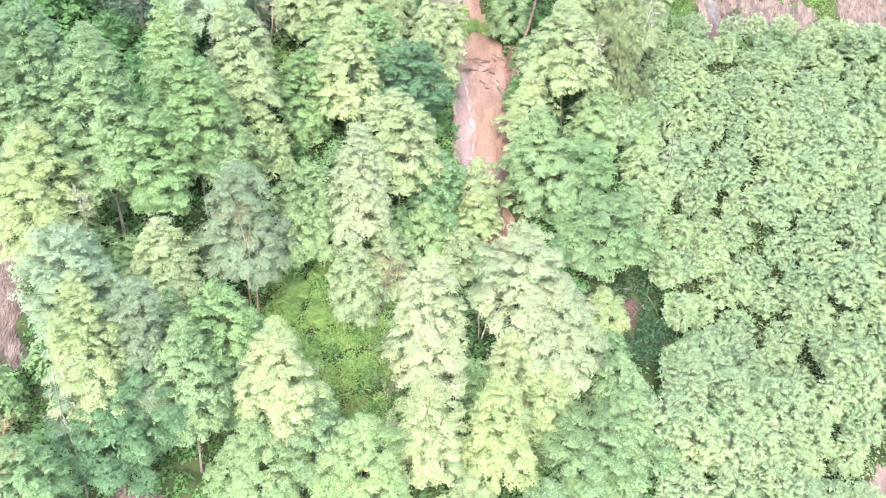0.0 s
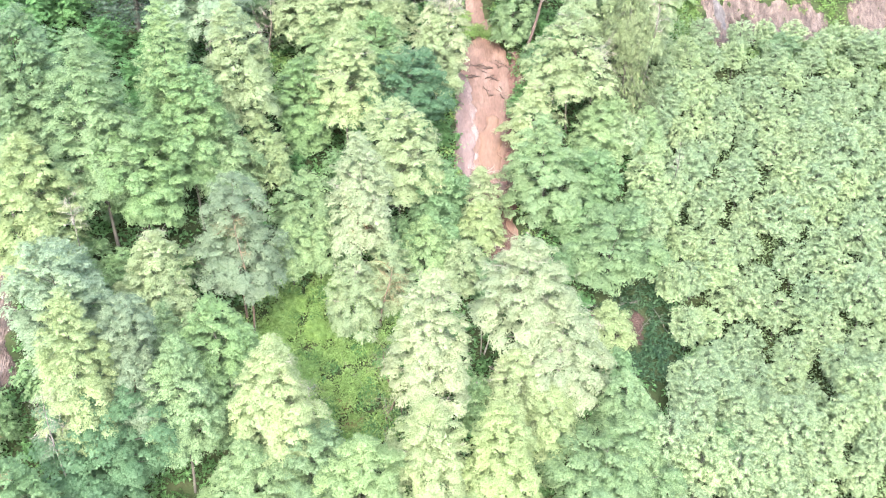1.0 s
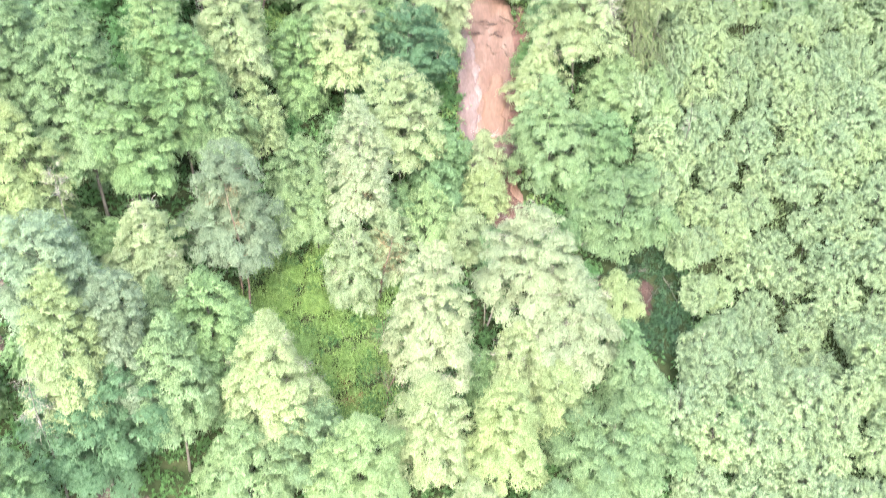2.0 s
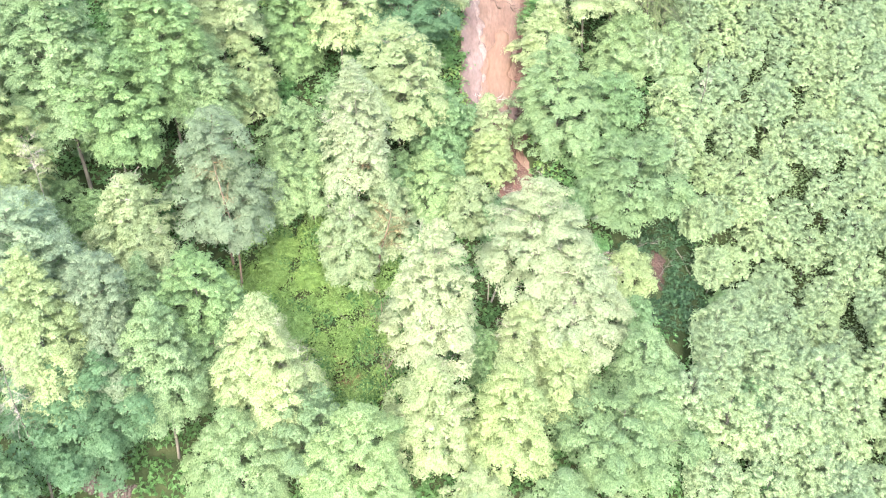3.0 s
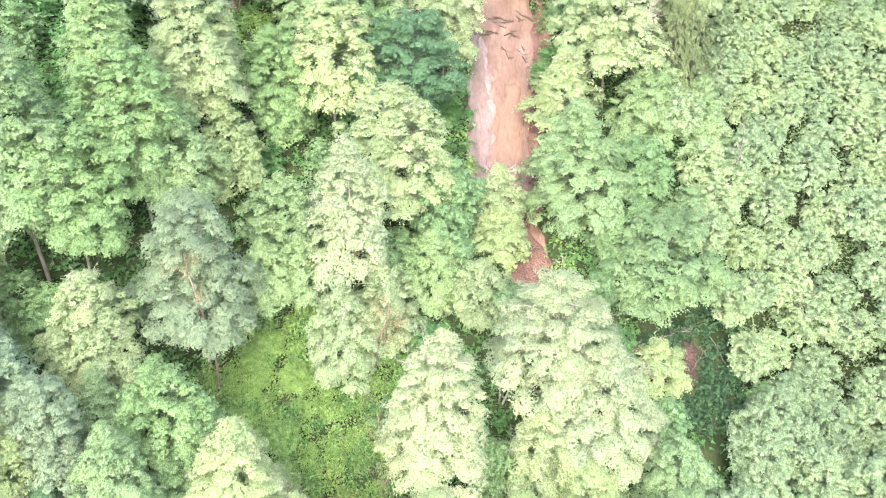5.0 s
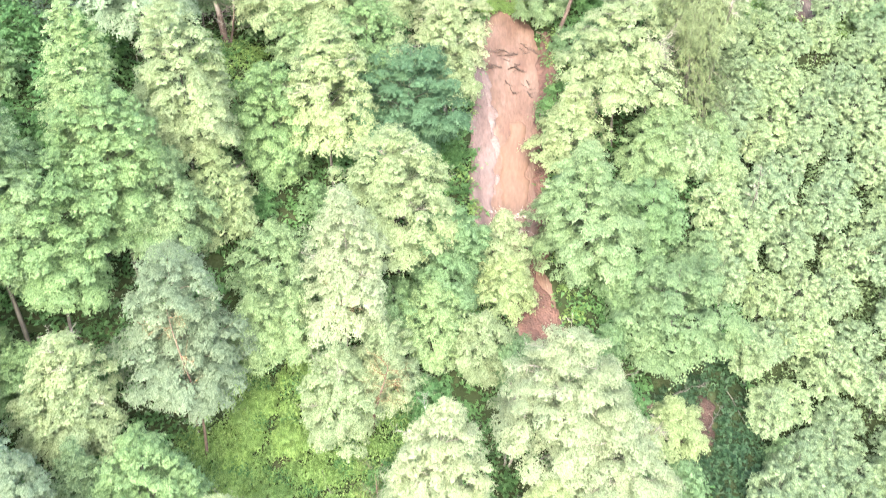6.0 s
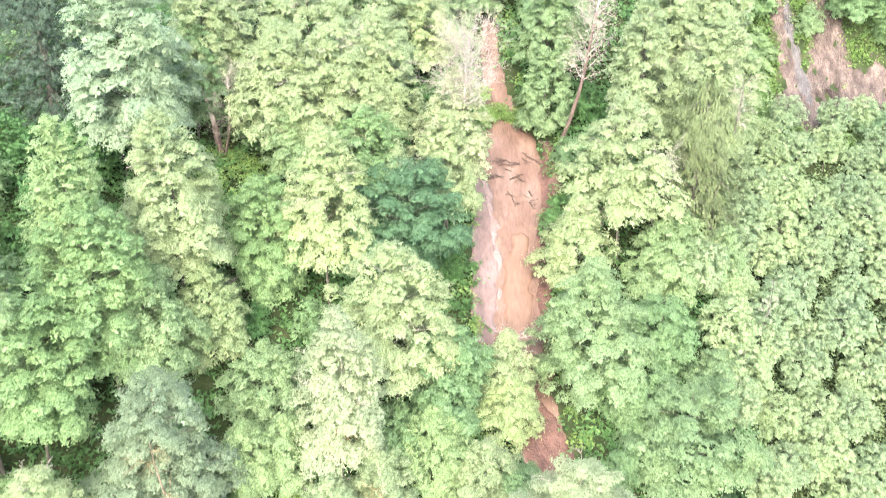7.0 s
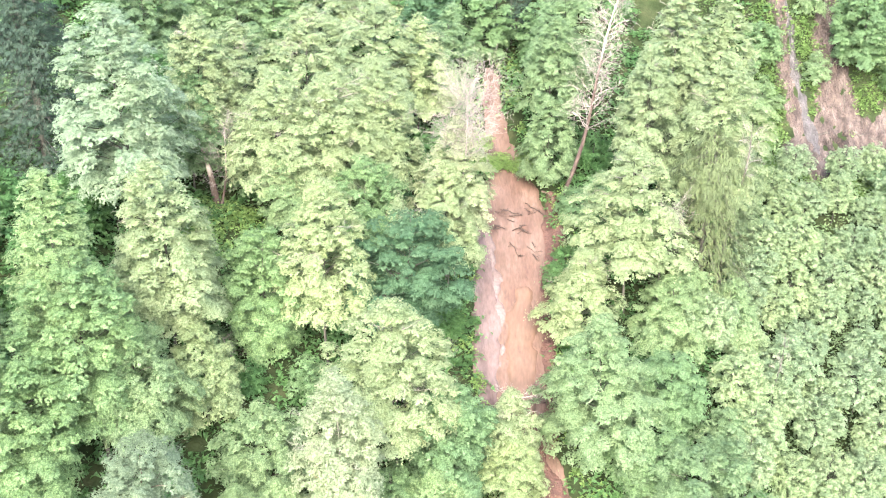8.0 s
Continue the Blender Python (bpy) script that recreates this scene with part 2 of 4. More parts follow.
def mesh_of(name, verts, faces, material, smooth=False):
    me = bpy.data.meshes.new(name)
    verts, faces = np.asarray(verts, np.float32), np.asarray(faces, np.int32)
    n, k = len(faces), faces.shape[1]
    me.vertices.add(len(verts))
    me.vertices.foreach_set("co", verts.ravel())
    me.loops.add(n * k)
    me.loops.foreach_set("vertex_index", faces.ravel())
    me.polygons.add(n)
    me.polygons.foreach_set("loop_start", np.arange(0, n * k, k, dtype=np.int32))
    if smooth:
        me.polygons.foreach_set("use_smooth", np.ones(n, bool))
    me.update(calc_edges=True)
    me.materials.append(material)
    return me


def sheet(name, xs, ys, height, material, keep=None):
    """A surface over a grid of places, with its height from a function; keep tells which places belong to it."""
    gx, gy = np.meshgrid(xs, ys)
    gz = height(gx, gy)
    nx, ny = len(xs), len(ys)
    i = np.arange(nx * ny).reshape(ny, nx)
    quads = np.stack([i[:-1, :-1], i[:-1, 1:], i[1:, 1:], i[1:, :-1]], -1).reshape(-1, 4)
    verts = np.stack([gx, gy, gz], -1).reshape(-1, 3)
    if keep is not None:
        ok = keep(gx, gy).ravel()
        quads = quads[ok[quads].any(1)]
        used = np.unique(quads)
        where = np.zeros(nx * ny, int)
        where[used] = np.arange(len(used))
        verts, quads = verts[used], where[quads]
    return new(name, mesh_of(name, verts, quads, material, True))


def spread(near, far, fine, coarse):
    """Grid lines: fine between near[0] and near[1], then ever wider out to far[0] and far[1]."""
    mid = list(np.arange(near[0], near[1] + 1e-6, fine))
    up, down, s = [mid[-1]], [mid[0]], fine
    while up[-1] < far[1]:
        s = min(s * 1.25, coarse)
        up.append(up[-1] + s)
    s = fine
    while down[-1] > far[0]:
        s = min(s * 1.25, coarse)
        down.append(down[-1] - s)
    return np.array(down[:0:-1] + mid + up[1:])


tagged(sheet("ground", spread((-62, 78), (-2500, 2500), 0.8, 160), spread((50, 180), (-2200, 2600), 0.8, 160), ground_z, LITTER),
       "steep forest floor of leaf litter, moss and soil, coloured dark to suggest shade", "ground", kind="structure")


def bare_sheet(name, line, material, cell, lift, relief, ripple, ragged=0.35):
    """Bare earth in a band: it swells out of the ground and dives under it at its ragged edges."""
    pts = np.array(line)
    xs = np.arange(pts[:, 0].min() - 4.5, pts[:, 0].max() + 4.5, cell)
    ys = np.arange(pts[:, 1].min() - 4.5, pts[:, 1].max() + 4.5, cell)

    def rag(x, y):
        return along(line, x, y)[0] + ragged * rumple(x, y, 1.6)

    def height(x, y):
        inside = rag(x, y)
        return ground_z(x, y) - 0.45 + (0.45 + lift) * step(inside, -0.7, 0.25) + relief * rumple(x, y, ripple) * step(inside, -0.2, 1.0)

    return tagged(sheet(name, xs, ys, height, material, lambda x, y: rag(x, y) > -0.8), kind="structure")


chute = bare_sheet("mud_chute", CHUTE, MUD, 0.28, 0.32, 0.07, 0.9)
tagged(chute, "wet red-brown mud filling a chute between the trees", "mud")
bench = bare_sheet("clay_bench", [(1.4, 128, 0.4), (1.5, 126, 0.6), (1.6, 123, 0.8), (1.8, 119.7, 0.9), (2.1, 116.4, 1.1), (1.9, 113.6, 1.0), (1.7, 110, 0.8), (2.4, 106, 0.4)], CLAY, 0.22, 0.5, 0.08, 0.6, 0.45)
ridge = bare_sheet("clay_ridge", [(1.9, 127, 0.12), (2.3, 123.1, 0.2), (2.6, 119.7, 0.2), (3.1, 116.6, 0.26), (2.95, 113.6, 0.2), (2.45, 111, 0.14)], PALE_CLAY, 0.14, 0.58, 0.06, 0.5, 0.6)
tagged(ridge, "thin pale crest of clay along the edge of the mud", "clay")
silt = bare_sheet("silt", [(4.9, 120.2, 0.8), (4.6, 117, 1.35), (4.5, 113, 1.4), (4.5, 109, 1.3), (4.9, 105.5, 0.9)], SILT, 0.24, 0.42, 0.015, 1.2, 0.5)
tagged(silt, "smooth wet brown silt filling the lower chute", "silt")
scour = bare_sheet("eroded_bank", [(8.1, 132.5, 0.5), (8.2, 129, 0.9), (8.0, 125, 0.9), (7.4, 120, 0.8), (6.8, 114, 0.5), (6.9, 107, 0.4)], SCOUR, 0.22, 0.42, 0.16, 0.5)
foot = bare_sheet("wet_soil", [(4.4, 108.5, 0.5), (4.8, 105.5, 1.3), (5.6, 102.2, 1.9), (7.0, 98.8, 1.7), (8.0, 97.3, 1.0)], SCOUR, 0.24, 0.42, 0.14, 0.5)
tagged(foot, "dark red soil at the foot of the chute", "soil")
rock = bare_sheet("wet_rock", [(35.3, 157, 0.25), (35.9, 151, 0.4), (36.9, 146.5, 0.5), (37.4, 143.5, 0.35)], ROCK, 0.2, 0.34, 0.3, 0.7, 0.5)
tagged(rock, "wet grey rock showing in the eroded gully", "rock")
tagged(scour, "dark crumbling red soil along the eroded bank", "soil")
tagged(bench, "pale pink clay bench along the edge of the mud", "clay")
for key, material, label in (("gully", SOIL, "bare grey-brown gully eroded down the steep slope"), ("slip", SOIL, "bare pinkish earth slip on the steep slope"),
                             ("apron", SOIL, "pink-grey earth fan at the foot of the eroded slope"), ("far_apron", SOIL, "bare brown earth at the foot of the steep slope"), ("clearing", SOIL, "bare grey-brown soil of a small clearing"),
                             ("lowland", CLAY, "pale bare soil beside the young alders"), ("gap_mud", SHADED_MUD, "red mud in a gap between trees, darkened in colour to look shaded"), ("hollow", SOIL, "small patch of bare reddish soil among shrubs")):
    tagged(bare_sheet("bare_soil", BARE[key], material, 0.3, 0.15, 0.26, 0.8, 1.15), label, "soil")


# ---- how trees are made ----
def unit(v):
    return v / np.maximum(np.linalg.norm(v, axis=-1, keepdims=True), 1e-9)


def leaf_quads(at, face, size, rng, slim=0.62, along_way=None):
    """One pointed leaf for each place: the leaf's face turns towards face."""
    n = len(at)
    face = unit(face)
    way = rng.normal(size=(n, 3)) if along_way is None else along_way + 0.35 * rng.normal(size=(n, 3))
    a = unit(way - face * (way * face).sum(1, keepdims=True))
    b = np.cross(face, a)
    s = (size * rng.uniform(0.7, 1.3, n))[:, None]
    verts = np.stack([at - a * s * 0.5 + b * s * slim * 0.5, at + a * s * 0.6, at - a * s * 0.5 - b * s * slim * 0.5], 1)
    return verts.reshape(-1, 3), np.arange(3 * n).reshape(n, 3)


def tube(path, radii, sides=5):
    """A tapered stem along a path."""
    path = np.asarray(path, float)
    radii = np.asarray(radii, float)
    ahead = unit(np.gradient(path, axis=0))
    other = np.where(np.abs(ahead[:, 2:3]) > 0.9, np.array([[1.0, 0, 0]]), np.array([[0, 0, 1.0]]))
    u = unit(np.cross(ahead, other))
    v = np.cross(ahead, u)
    turn = np.arange(sides) * 2 * math.pi / sides
    ring = path[:, None] + radii[:, None, None] * (np.cos(turn)[None, :, None] * u[:, None] + np.sin(turn)[None, :, None] * v[:, None])
    k, i = len(path), np.arange(sides)
    faces = [np.stack([j * sides + i, j * sides + (i + 1) % sides, (j + 1) * sides + (i + 1) % sides, (j + 1) * sides + i], 1) for j in range(k - 1)]
    return ring.reshape(-1, 3), np.concatenate(faces)


def joined(pieces):
    verts, faces, n = [], [], 0
    for v, f in pieces:
        verts.append(v)
        faces.append(f + n)
        n += len(v)
    return np.concatenate(verts), np.concatenate(faces)


PROFILE = {
    "cone": lambda u: 1.52 * (u + 0.12) ** 0.25 * (1 - u) ** 0.70,
    "dome": lambda u: np.sqrt(np.clip(1 - (np.clip(u - 0.3, 0, 1) / 0.7) ** 2.4, 0, 1)) * (0.72 + 0.28 * np.clip(u / 0.3, 0, 1)),
    "column": lambda u: np.sqrt(np.clip(1 - u ** 3.2, 0, 1)) * (0.8 + 0.2 * np.sin(u * 9)),
    "spire": lambda u: 1.0 * (1 - u) ** 0.85 + 0.03,
}
# broadleaved crowns: shape, size of a spray against the crown and least size, flatness of a spray, droop, leaf size, leaf slimness, leaf cover, size and cover of the leaves below, how far the leaves face up, how far they follow the whole crown
BROAD = {
    "alder": ("cone", 0.065, 0.20, 0.66, 0.20, 0.130, 0.72, 0.10, 0.26, 0.38, 0.60, 0.4),
    "maple": ("dome", 0.080, 0.23, 0.68, 0.10, 0.155, 0.85, 0.13, 0.28, 0.40, 0.55, 0.35),
    "grey": ("column", 0.070, 0.21, 0.80, 0.16, 0.145, 0.62, 0.13, 0.26, 0.38, 0.60, 0.35),
    "young": ("dome", 0.045, 0.17, 0.90, 0.12, 0.140, 0.78, 0.070, 0.25, 0.38, 0.55, 0.25),
    "sapling": ("dome", 0.11, 0.24, 0.70, 0.10, 0.230, 0.80, 0.11, 0.38, 0.24, 0.70, 0.3),
}
# needle trees: shape, limbs for each metre, rise of the limbs, droop, tuft radius, tuft flatness, leaves in a tuft, leaf size, slimness, how upright the leaves' faces look
NEEDLE = {
    "spruce": ("spire", 9.0, -0.25, 0.10, 0.36, 0.45, 17, 0.21, 0.26, 0.6),
    "hemlock": ("column", 9.0, -0.05, 0.55, 0.34, 1.1, 17, 0.26, 0.22, 0.3),
}


def stem_of(height, rng):
    """A gently swaying stem: its place at each height."""
    sway = rng.normal(size=2) * 0.018 * height
    bend = rng.uniform(0, 6.28)

    def stem(z):
        u = np.asarray(z) / height
        return np.stack([sway[0] * u ** 2 + 0.012 * height * np.sin(u * 5 + bend), sway[1] * u ** 2 + 0.012 * height * np.cos(u * 4 + bend), np.asarray(z) * 1.0], -1)

    return stem


def grow_broad(kind, height, bottom, radius, seed, thin=1.0):
    """Trunk with limbs, and crown, of a broadleaved tree: the crown is built of leafy sprays at the ends of its limbs."""
    shape, share, least, flat, droop, size, slim, cover, under_size, under_cover, up, even = BROAD[kind]
    rng = np.random.default_rng(seed)
    bottom = max(bottom, 0.08 * height)
    span = height - bottom
    stem = stem_of(height, rng)
    spray = share * radius + least
    u_all = np.linspace(0.0, 0.97, 60)
    girths = PROFILE[shape](u_all)
    area = 2 * math.pi * radius * girths.mean() * math.hypot(span, 0.6 * radius)
    n = max(8, int(1.05 * area / (math.pi * spray * spray)))
    weight = np.cumsum(girths + 0.15)
    u = np.sort(np.interp((np.arange(n) + rng.uniform(0.1, 0.9, n)) / n, weight / weight[-1], u_all))
    azimuth = np.arange(n) * 2.399963 + rng.normal(size=n) * 0.3
    p = rng.uniform(0, 6.28, 3)
    lobes = 1 + 0.16 * np.sin(2 * azimuth + p[0]) * np.cos(5 * u + p[1]) + 0.13 * np.sin(3 * azimuth + 7 * u + p[2])
    lobes = lobes + 0.10 * np.sin(5 * azimuth - 15 * u + p[1]) * np.sin(19 * u + 2 * azimuth + p[0])
    r = spray * rng.uniform(0.75, 1.25, n) * (1.1 - 0.35 * u)
    reach = np.maximum(radius * PROFILE[shape](u) * lobes * rng.uniform(0.91, 1.06, n) - 0.9 * r, 0.05)
    reach = np.where(rng.uniform(0, 1, n) < 0.14 + 0.04 * radius, reach * rng.uniform(0.3, 0.75, n), reach)      # some sprays fill the inside
    out = np.stack([np.cos(azimuth), np.sin(azimuth), 0 * azimuth], 1)
    z = bottom + u * (span - 0.5 * spray) + rng.normal(size=n) * 0.15
    middle = stem(z) + out * reach[:, None]
    middle[:, 2] = np.maximum(middle[:, 2], 0.5 * r)
    zs = np.linspace(-0.6, height * 0.97, 9)
    girth = 0.0065 * height + 0.025
    pieces = [tube(stem(zs), girth * (1 - np.clip(zs / height, 0, 1)) ** 1.1 + 0.012, 6)]
    for k in range(n):
        if reach[k] > 0.5 and k % 6 == 0:
            foot = stem(np.clip(z[k] - 0.55 * reach[k], 0.05 * height, 0.97 * height))
            path = np.stack([foot, 0.5 * (foot + middle[k]) + np.array([0, 0, 0.06 * reach[k]]), middle[k]])
            pieces.append(tube(path, np.array([1.0, 0.6, 0.25]) * (0.012 + 0.011 * reach[k]), 3))
    slope = np.clip(0.75 * u - droop - 0.25, -0.6, 0.7)[:, None]           # upper sprays point up, lower ones hang
    ahead = unit(out + slope * np.array([0, 0, 1.0]) + 0.15 * rng.normal(size=(n, 3)))
    side = unit(np.cross(np.array([0, 0, 1.0]), ahead))
    above = np.cross(ahead, side)
    axes = np.stack([1.5 * r, 1.25 * r, np.minimum(flat + 0.2 * u, 1.0) * r], 1)
    phase = rng.uniform(0, 6.28, (n, 3))
    whole = unit(out * (1 - 0.75 * u)[:, None] + np.array([0, 0, 1.0]) * (0.25 + 0.9 * u)[:, None])    # the way the crown's own surface faces
    crowns = []
    for leaf, share_of, low, deep, spill in ((size, cover, -0.30, 0.25, 0.55), (under_size, under_cover, -0.50, 0.34, -0.12)):
        leaf = leaf / math.sqrt(thin)
        one = 0.5 * 1.1 * leaf * leaf * slim
        many = np.maximum(4, (share_of * (1 - low) * 2 * math.pi * axes[:, 0] * axes[:, 1] / one)).astype(int)
        j = np.repeat(np.arange(n), many)
        m = len(j)
        turn, lift = rng.uniform(0, 6.2832, m), rng.uniform(low, 1.0, m)
        around = np.sqrt(1 - lift ** 2)
        d = np.stack([around * np.cos(turn), around * np.sin(turn), lift], 1)
        lumps = 1 + 0.16 * np.sin(3 * turn + 3 * lift + phase[j, 0]) * around + 0.12 * np.sin(5 * turn - 5 * lift + phase[j, 1]) * around + 0.10 * np.sin(7 * lift + 2 * turn + phase[j, 2])
        depth = 1 + spill * rng.uniform(0, 1, m) ** 3 - deep * rng.uniform(0, 1, m) ** 1.7 if spill > 0 else 0.86 - deep * rng.uniform(0, 1, m) ** 2.0
        local = d * axes[j] * (lumps * depth)[:, None]
        local[:, 2] -= droop * np.maximum(local[:, 0], 0) ** 2 / axes[j, 0]
        normal = d / axes[j] * r[j][:, None]
        at = middle[j] + local[:, :1] * ahead[j] + local[:, 1:2] * side[j] + local[:, 2:] * above[j]
        own = unit(normal[:, :1] * ahead[j] + normal[:, 1:2] * side[j] + normal[:, 2:] * above[j])
        face = (1 - even) * own + 1.3 * even * whole[j] + np.array([0, 0, up]) + 0.16 * rng.normal(size=(m, 3))
        crowns.append(leaf_quads(at, face, leaf, rng, slim))
    return joined(pieces), joined(crowns)


def grow_needle(kind, height, bottom, radius, seed, thin=1.0):
    """Trunk with limbs, and crown, of a needle tree: tufts of needles all along its limbs."""
    shape, per_metre, rise, droop, tuft, flat, count, size, slim, up = NEEDLE[kind]
    rng = np.random.default_rng(seed)
    bottom = max(bottom, 0.08 * height)
    span = height - bottom
    stem = stem_of(height, rng)
    n = max(10, int(per_metre * span * thin * (0.55 + 0.14 * radius)))
    u = np.sort(rng.uniform(0, 1, n)) ** 0.85
    azimuth = np.arange(n) * 2.399963 + rng.normal(size=n) * 0.35
    lobes = 1 + 0.15 * np.sin(2 * azimuth + rng.uniform(0, 6)) * np.cos(5 * u + rng.uniform(0, 6)) + 0.14 * np.sin(3 * azimuth + 7 * u + rng.uniform(0, 6))
    length = radius * PROFILE[shape](u) * lobes * rng.uniform(0.82, 1.10, n)
    length = np.maximum(length, 0.25)
    lift = length * (rise * (0.5 + 0.9 * u) + rng.normal(size=n) * 0.12)
    z0 = np.clip(bottom + u * span - np.maximum(lift, 0) * 0.8, 0.06 * height, height * 0.985)
    out = np.stack([np.cos(azimuth), np.sin(azimuth), 0 * azimuth], 1)
    foot = stem(z0)
    pieces = []
    zs = np.linspace(-0.6, height * 0.97, 9)
    girth = 0.012 * height + 0.03
    pieces.append(tube(stem(zs), girth * (1 - np.clip(zs / height, 0, 1)) ** 0.8 + 0.012, 7))
    places, ways, tufts, inner = [], [], [], []
    for k in range(n):
        s = np.array([0.0, 0.35, 0.7, 1.0])
        path = foot[k] + out[k] * (length[k] * s)[:, None]
        path[:, 2] += lift[k] * s - droop * length[k] * s ** 2
        if length[k] > 0.5:
            pieces.append(tube(path, np.array([1.0, 0.7, 0.4, 0.15]) * (0.010 + 0.011 * length[k]), 3))
        m = 3 + int(length[k] / 0.19)
        f = 1 - 0.75 * rng.uniform(0, 1, m) ** 1.5
        f[0] = 1.0
        fan = azimuth[k] + rng.normal(size=m) * 0.42
        p = foot[k] + np.stack([np.cos(fan), np.sin(fan), 0 * fan], 1) * (length[k] * f * rng.uniform(0.88, 1.06, m))[:, None]
        p[:, 2] += lift[k] * f - droop * length[k] * f ** 2 + rng.normal(size=m) * 0.30
        p[:, :2] += rng.normal(size=(m, 2)) * 0.12
        places.append(p)
        inner.append(f < 0.66)
        ways.append(np.repeat(out[k][None], m, 0))
        tufts.append(tuft * rng.uniform(0.65, 1.2, m))
    top = stem(np.array([height - 0.3, height - 0.8]))
    places.append(top); ways.append(np.array([[0, 0, 1.0]] * 2)); tufts.append(np.array([0.4, 0.5]) * tuft); inner.append(np.array([False, False]))
    places, ways, tufts, inner = np.concatenate(places), np.concatenate(ways), np.concatenate(tufts), np.concatenate(inner)
    m = len(places)
    j = np.repeat(np.arange(m), np.where(inner, max(3, (2 * count) // 7), count))     # inside the crown: fewer and larger leaves
    n = len(j)
    ball = unit(rng.normal(size=(n, 3))) * rng.uniform(0.25, 1.0, (n, 1)) ** 0.5
    ball[:, 2] = np.where(ball[:, 2] < 0, ball[:, 2] * 0.6, ball[:, 2])
    at = places[j] + ball * tufts[j][:, None] * np.array([1, 1, flat])
    face = np.array([0, 0, up]) + 0.75 * ways[j] + 0.16 * ball + 0.17 * rng.normal(size=(n, 3))
    size = size * np.where(inner[j], 1.75, 1.0)
    hang = ways[j] + np.array([0, 0, -0.3]) if kind == "spruce" else np.array([0, 0, -1.6]) + 0.5 * ways[j]
    return joined(pieces), leaf_quads(at, face, size, rng, slim, hang)


def grow(kind, *numbers):
    """Trunk with limbs, and crown, as (verts, faces) each, for a tree whose foot is at the origin."""
    return (grow_broad if kind in BROAD else grow_needle)(kind, *numbers)


def crooked(start, way, length, rng, bend=0.12, steps=6):
    """A path that wanders a little on its way."""
    pts, way = [np.array(start, float)], unit(np.array(way, float))
    for _ in range(steps):
        way = unit(way + rng.normal(size=3) * bend)
        pts.append(pts[-1] + way * length / steps)
    return np.array(pts)


def twigs(path, rng, count, length, thick, sag=0.0):
    """A bough with its side twigs, joined."""
    pieces = [tube(path, np.linspace(thick, thick * 0.25, len(path)), 5)]
    ahead = unit(path[-1] - path[0])
    for _ in range(count):
        k = rng.integers(1, len(path))
        way = unit(ahead + 0.9 * rng.normal(size=3) + np.array([0, 0, -sag]))
        sub = crooked(path[k], way, length * rng.uniform(0.4, 1.0), rng, 0.2, 4)
        pieces.append(tube(sub, np.linspace(thick * 0.45, 0.012, len(sub)), 3))
        for _ in range(2):
            j = rng.integers(1, len(sub))
            tip = crooked(sub[j], unit(way + 0.8 * rng.normal(size=3)), length * rng.uniform(0.2, 0.5), rng, 0.2, 3)
            pieces.append(tube(tip, np.linspace(thick * 0.25, 0.01, len(tip)), 3))
    return joined(pieces)


def stand(x, y):
    return float(ground_z(np.array(x, float), np.array(y, float)))


def planted(name, x, y, trunk_mesh, crown_mesh, turn=0.0, size=1.0, wide=1.0):
    """A tree as one thing: an Empty at its foot, with the trunk and the crown under it."""
    thing = new(name)
    thing.empty_display_size = 0.5
    thing.matrix_world = pose(x, y, stand(x, y), 0, 0, turn)
    for part_name, me in (("trunk", trunk_mesh), ("crown", crown_mesh)):
        ob = new(part_name, me)
        ob.parent = thing
        ob.scale = (size * wide, size * wide, size)
    return thing


LOOK = {
    "alder": ("alder", "alder_tree", BARK, "tall alder with mid-green leaves in layered sprays", "alder"),
    "alder_pale": ("alder", "alder_tree", BARK, "tall alder with pale yellow-green leaves and grey limbs", "alder"),
    "alder_white": ("alder", "alder_tree", BARK_PALE, "tall tree with bleached, almost white-green foliage", "alder"),
    "alder_mint": ("alder", "alder_tree", BARK, "tall alder with pale mint-green feathery leaves", "alder"),
    "alder_yellow": ("alder", "alder_tree", BARK, "alder with bright yellow-green leaves", "alder"),
    "maple": ("maple", "maple_tree", BARK, "leafy green maple with a rounded crown", "maple"),
    "maple_blue": ("maple", "maple_tree", BARK, "broad maple with blue-green leaves in rounded clumps", "maple"),
    "maple_dark": ("maple", "maple_tree", BARK, "broad maple with dark blue-green leaves in dense clumps", "maple"),
    "maple_pale": ("maple", "maple_tree", BARK, "broad maple with pale mint-green leaves", "maple"),
    "grey": ("grey", "willow_tree", BARK_RED, "tall willow with dull grey-green foliage and reddish limbs", "willow"),
    "spruce": ("spruce", "spruce_tree", BARK, "tall dark spruce with drooping needle boughs", "spruce"),
    "hemlock": ("hemlock", "hemlock_tree", BARK, "olive-green hemlock with long hanging boughs", "hemlock"),
}
TALL = []


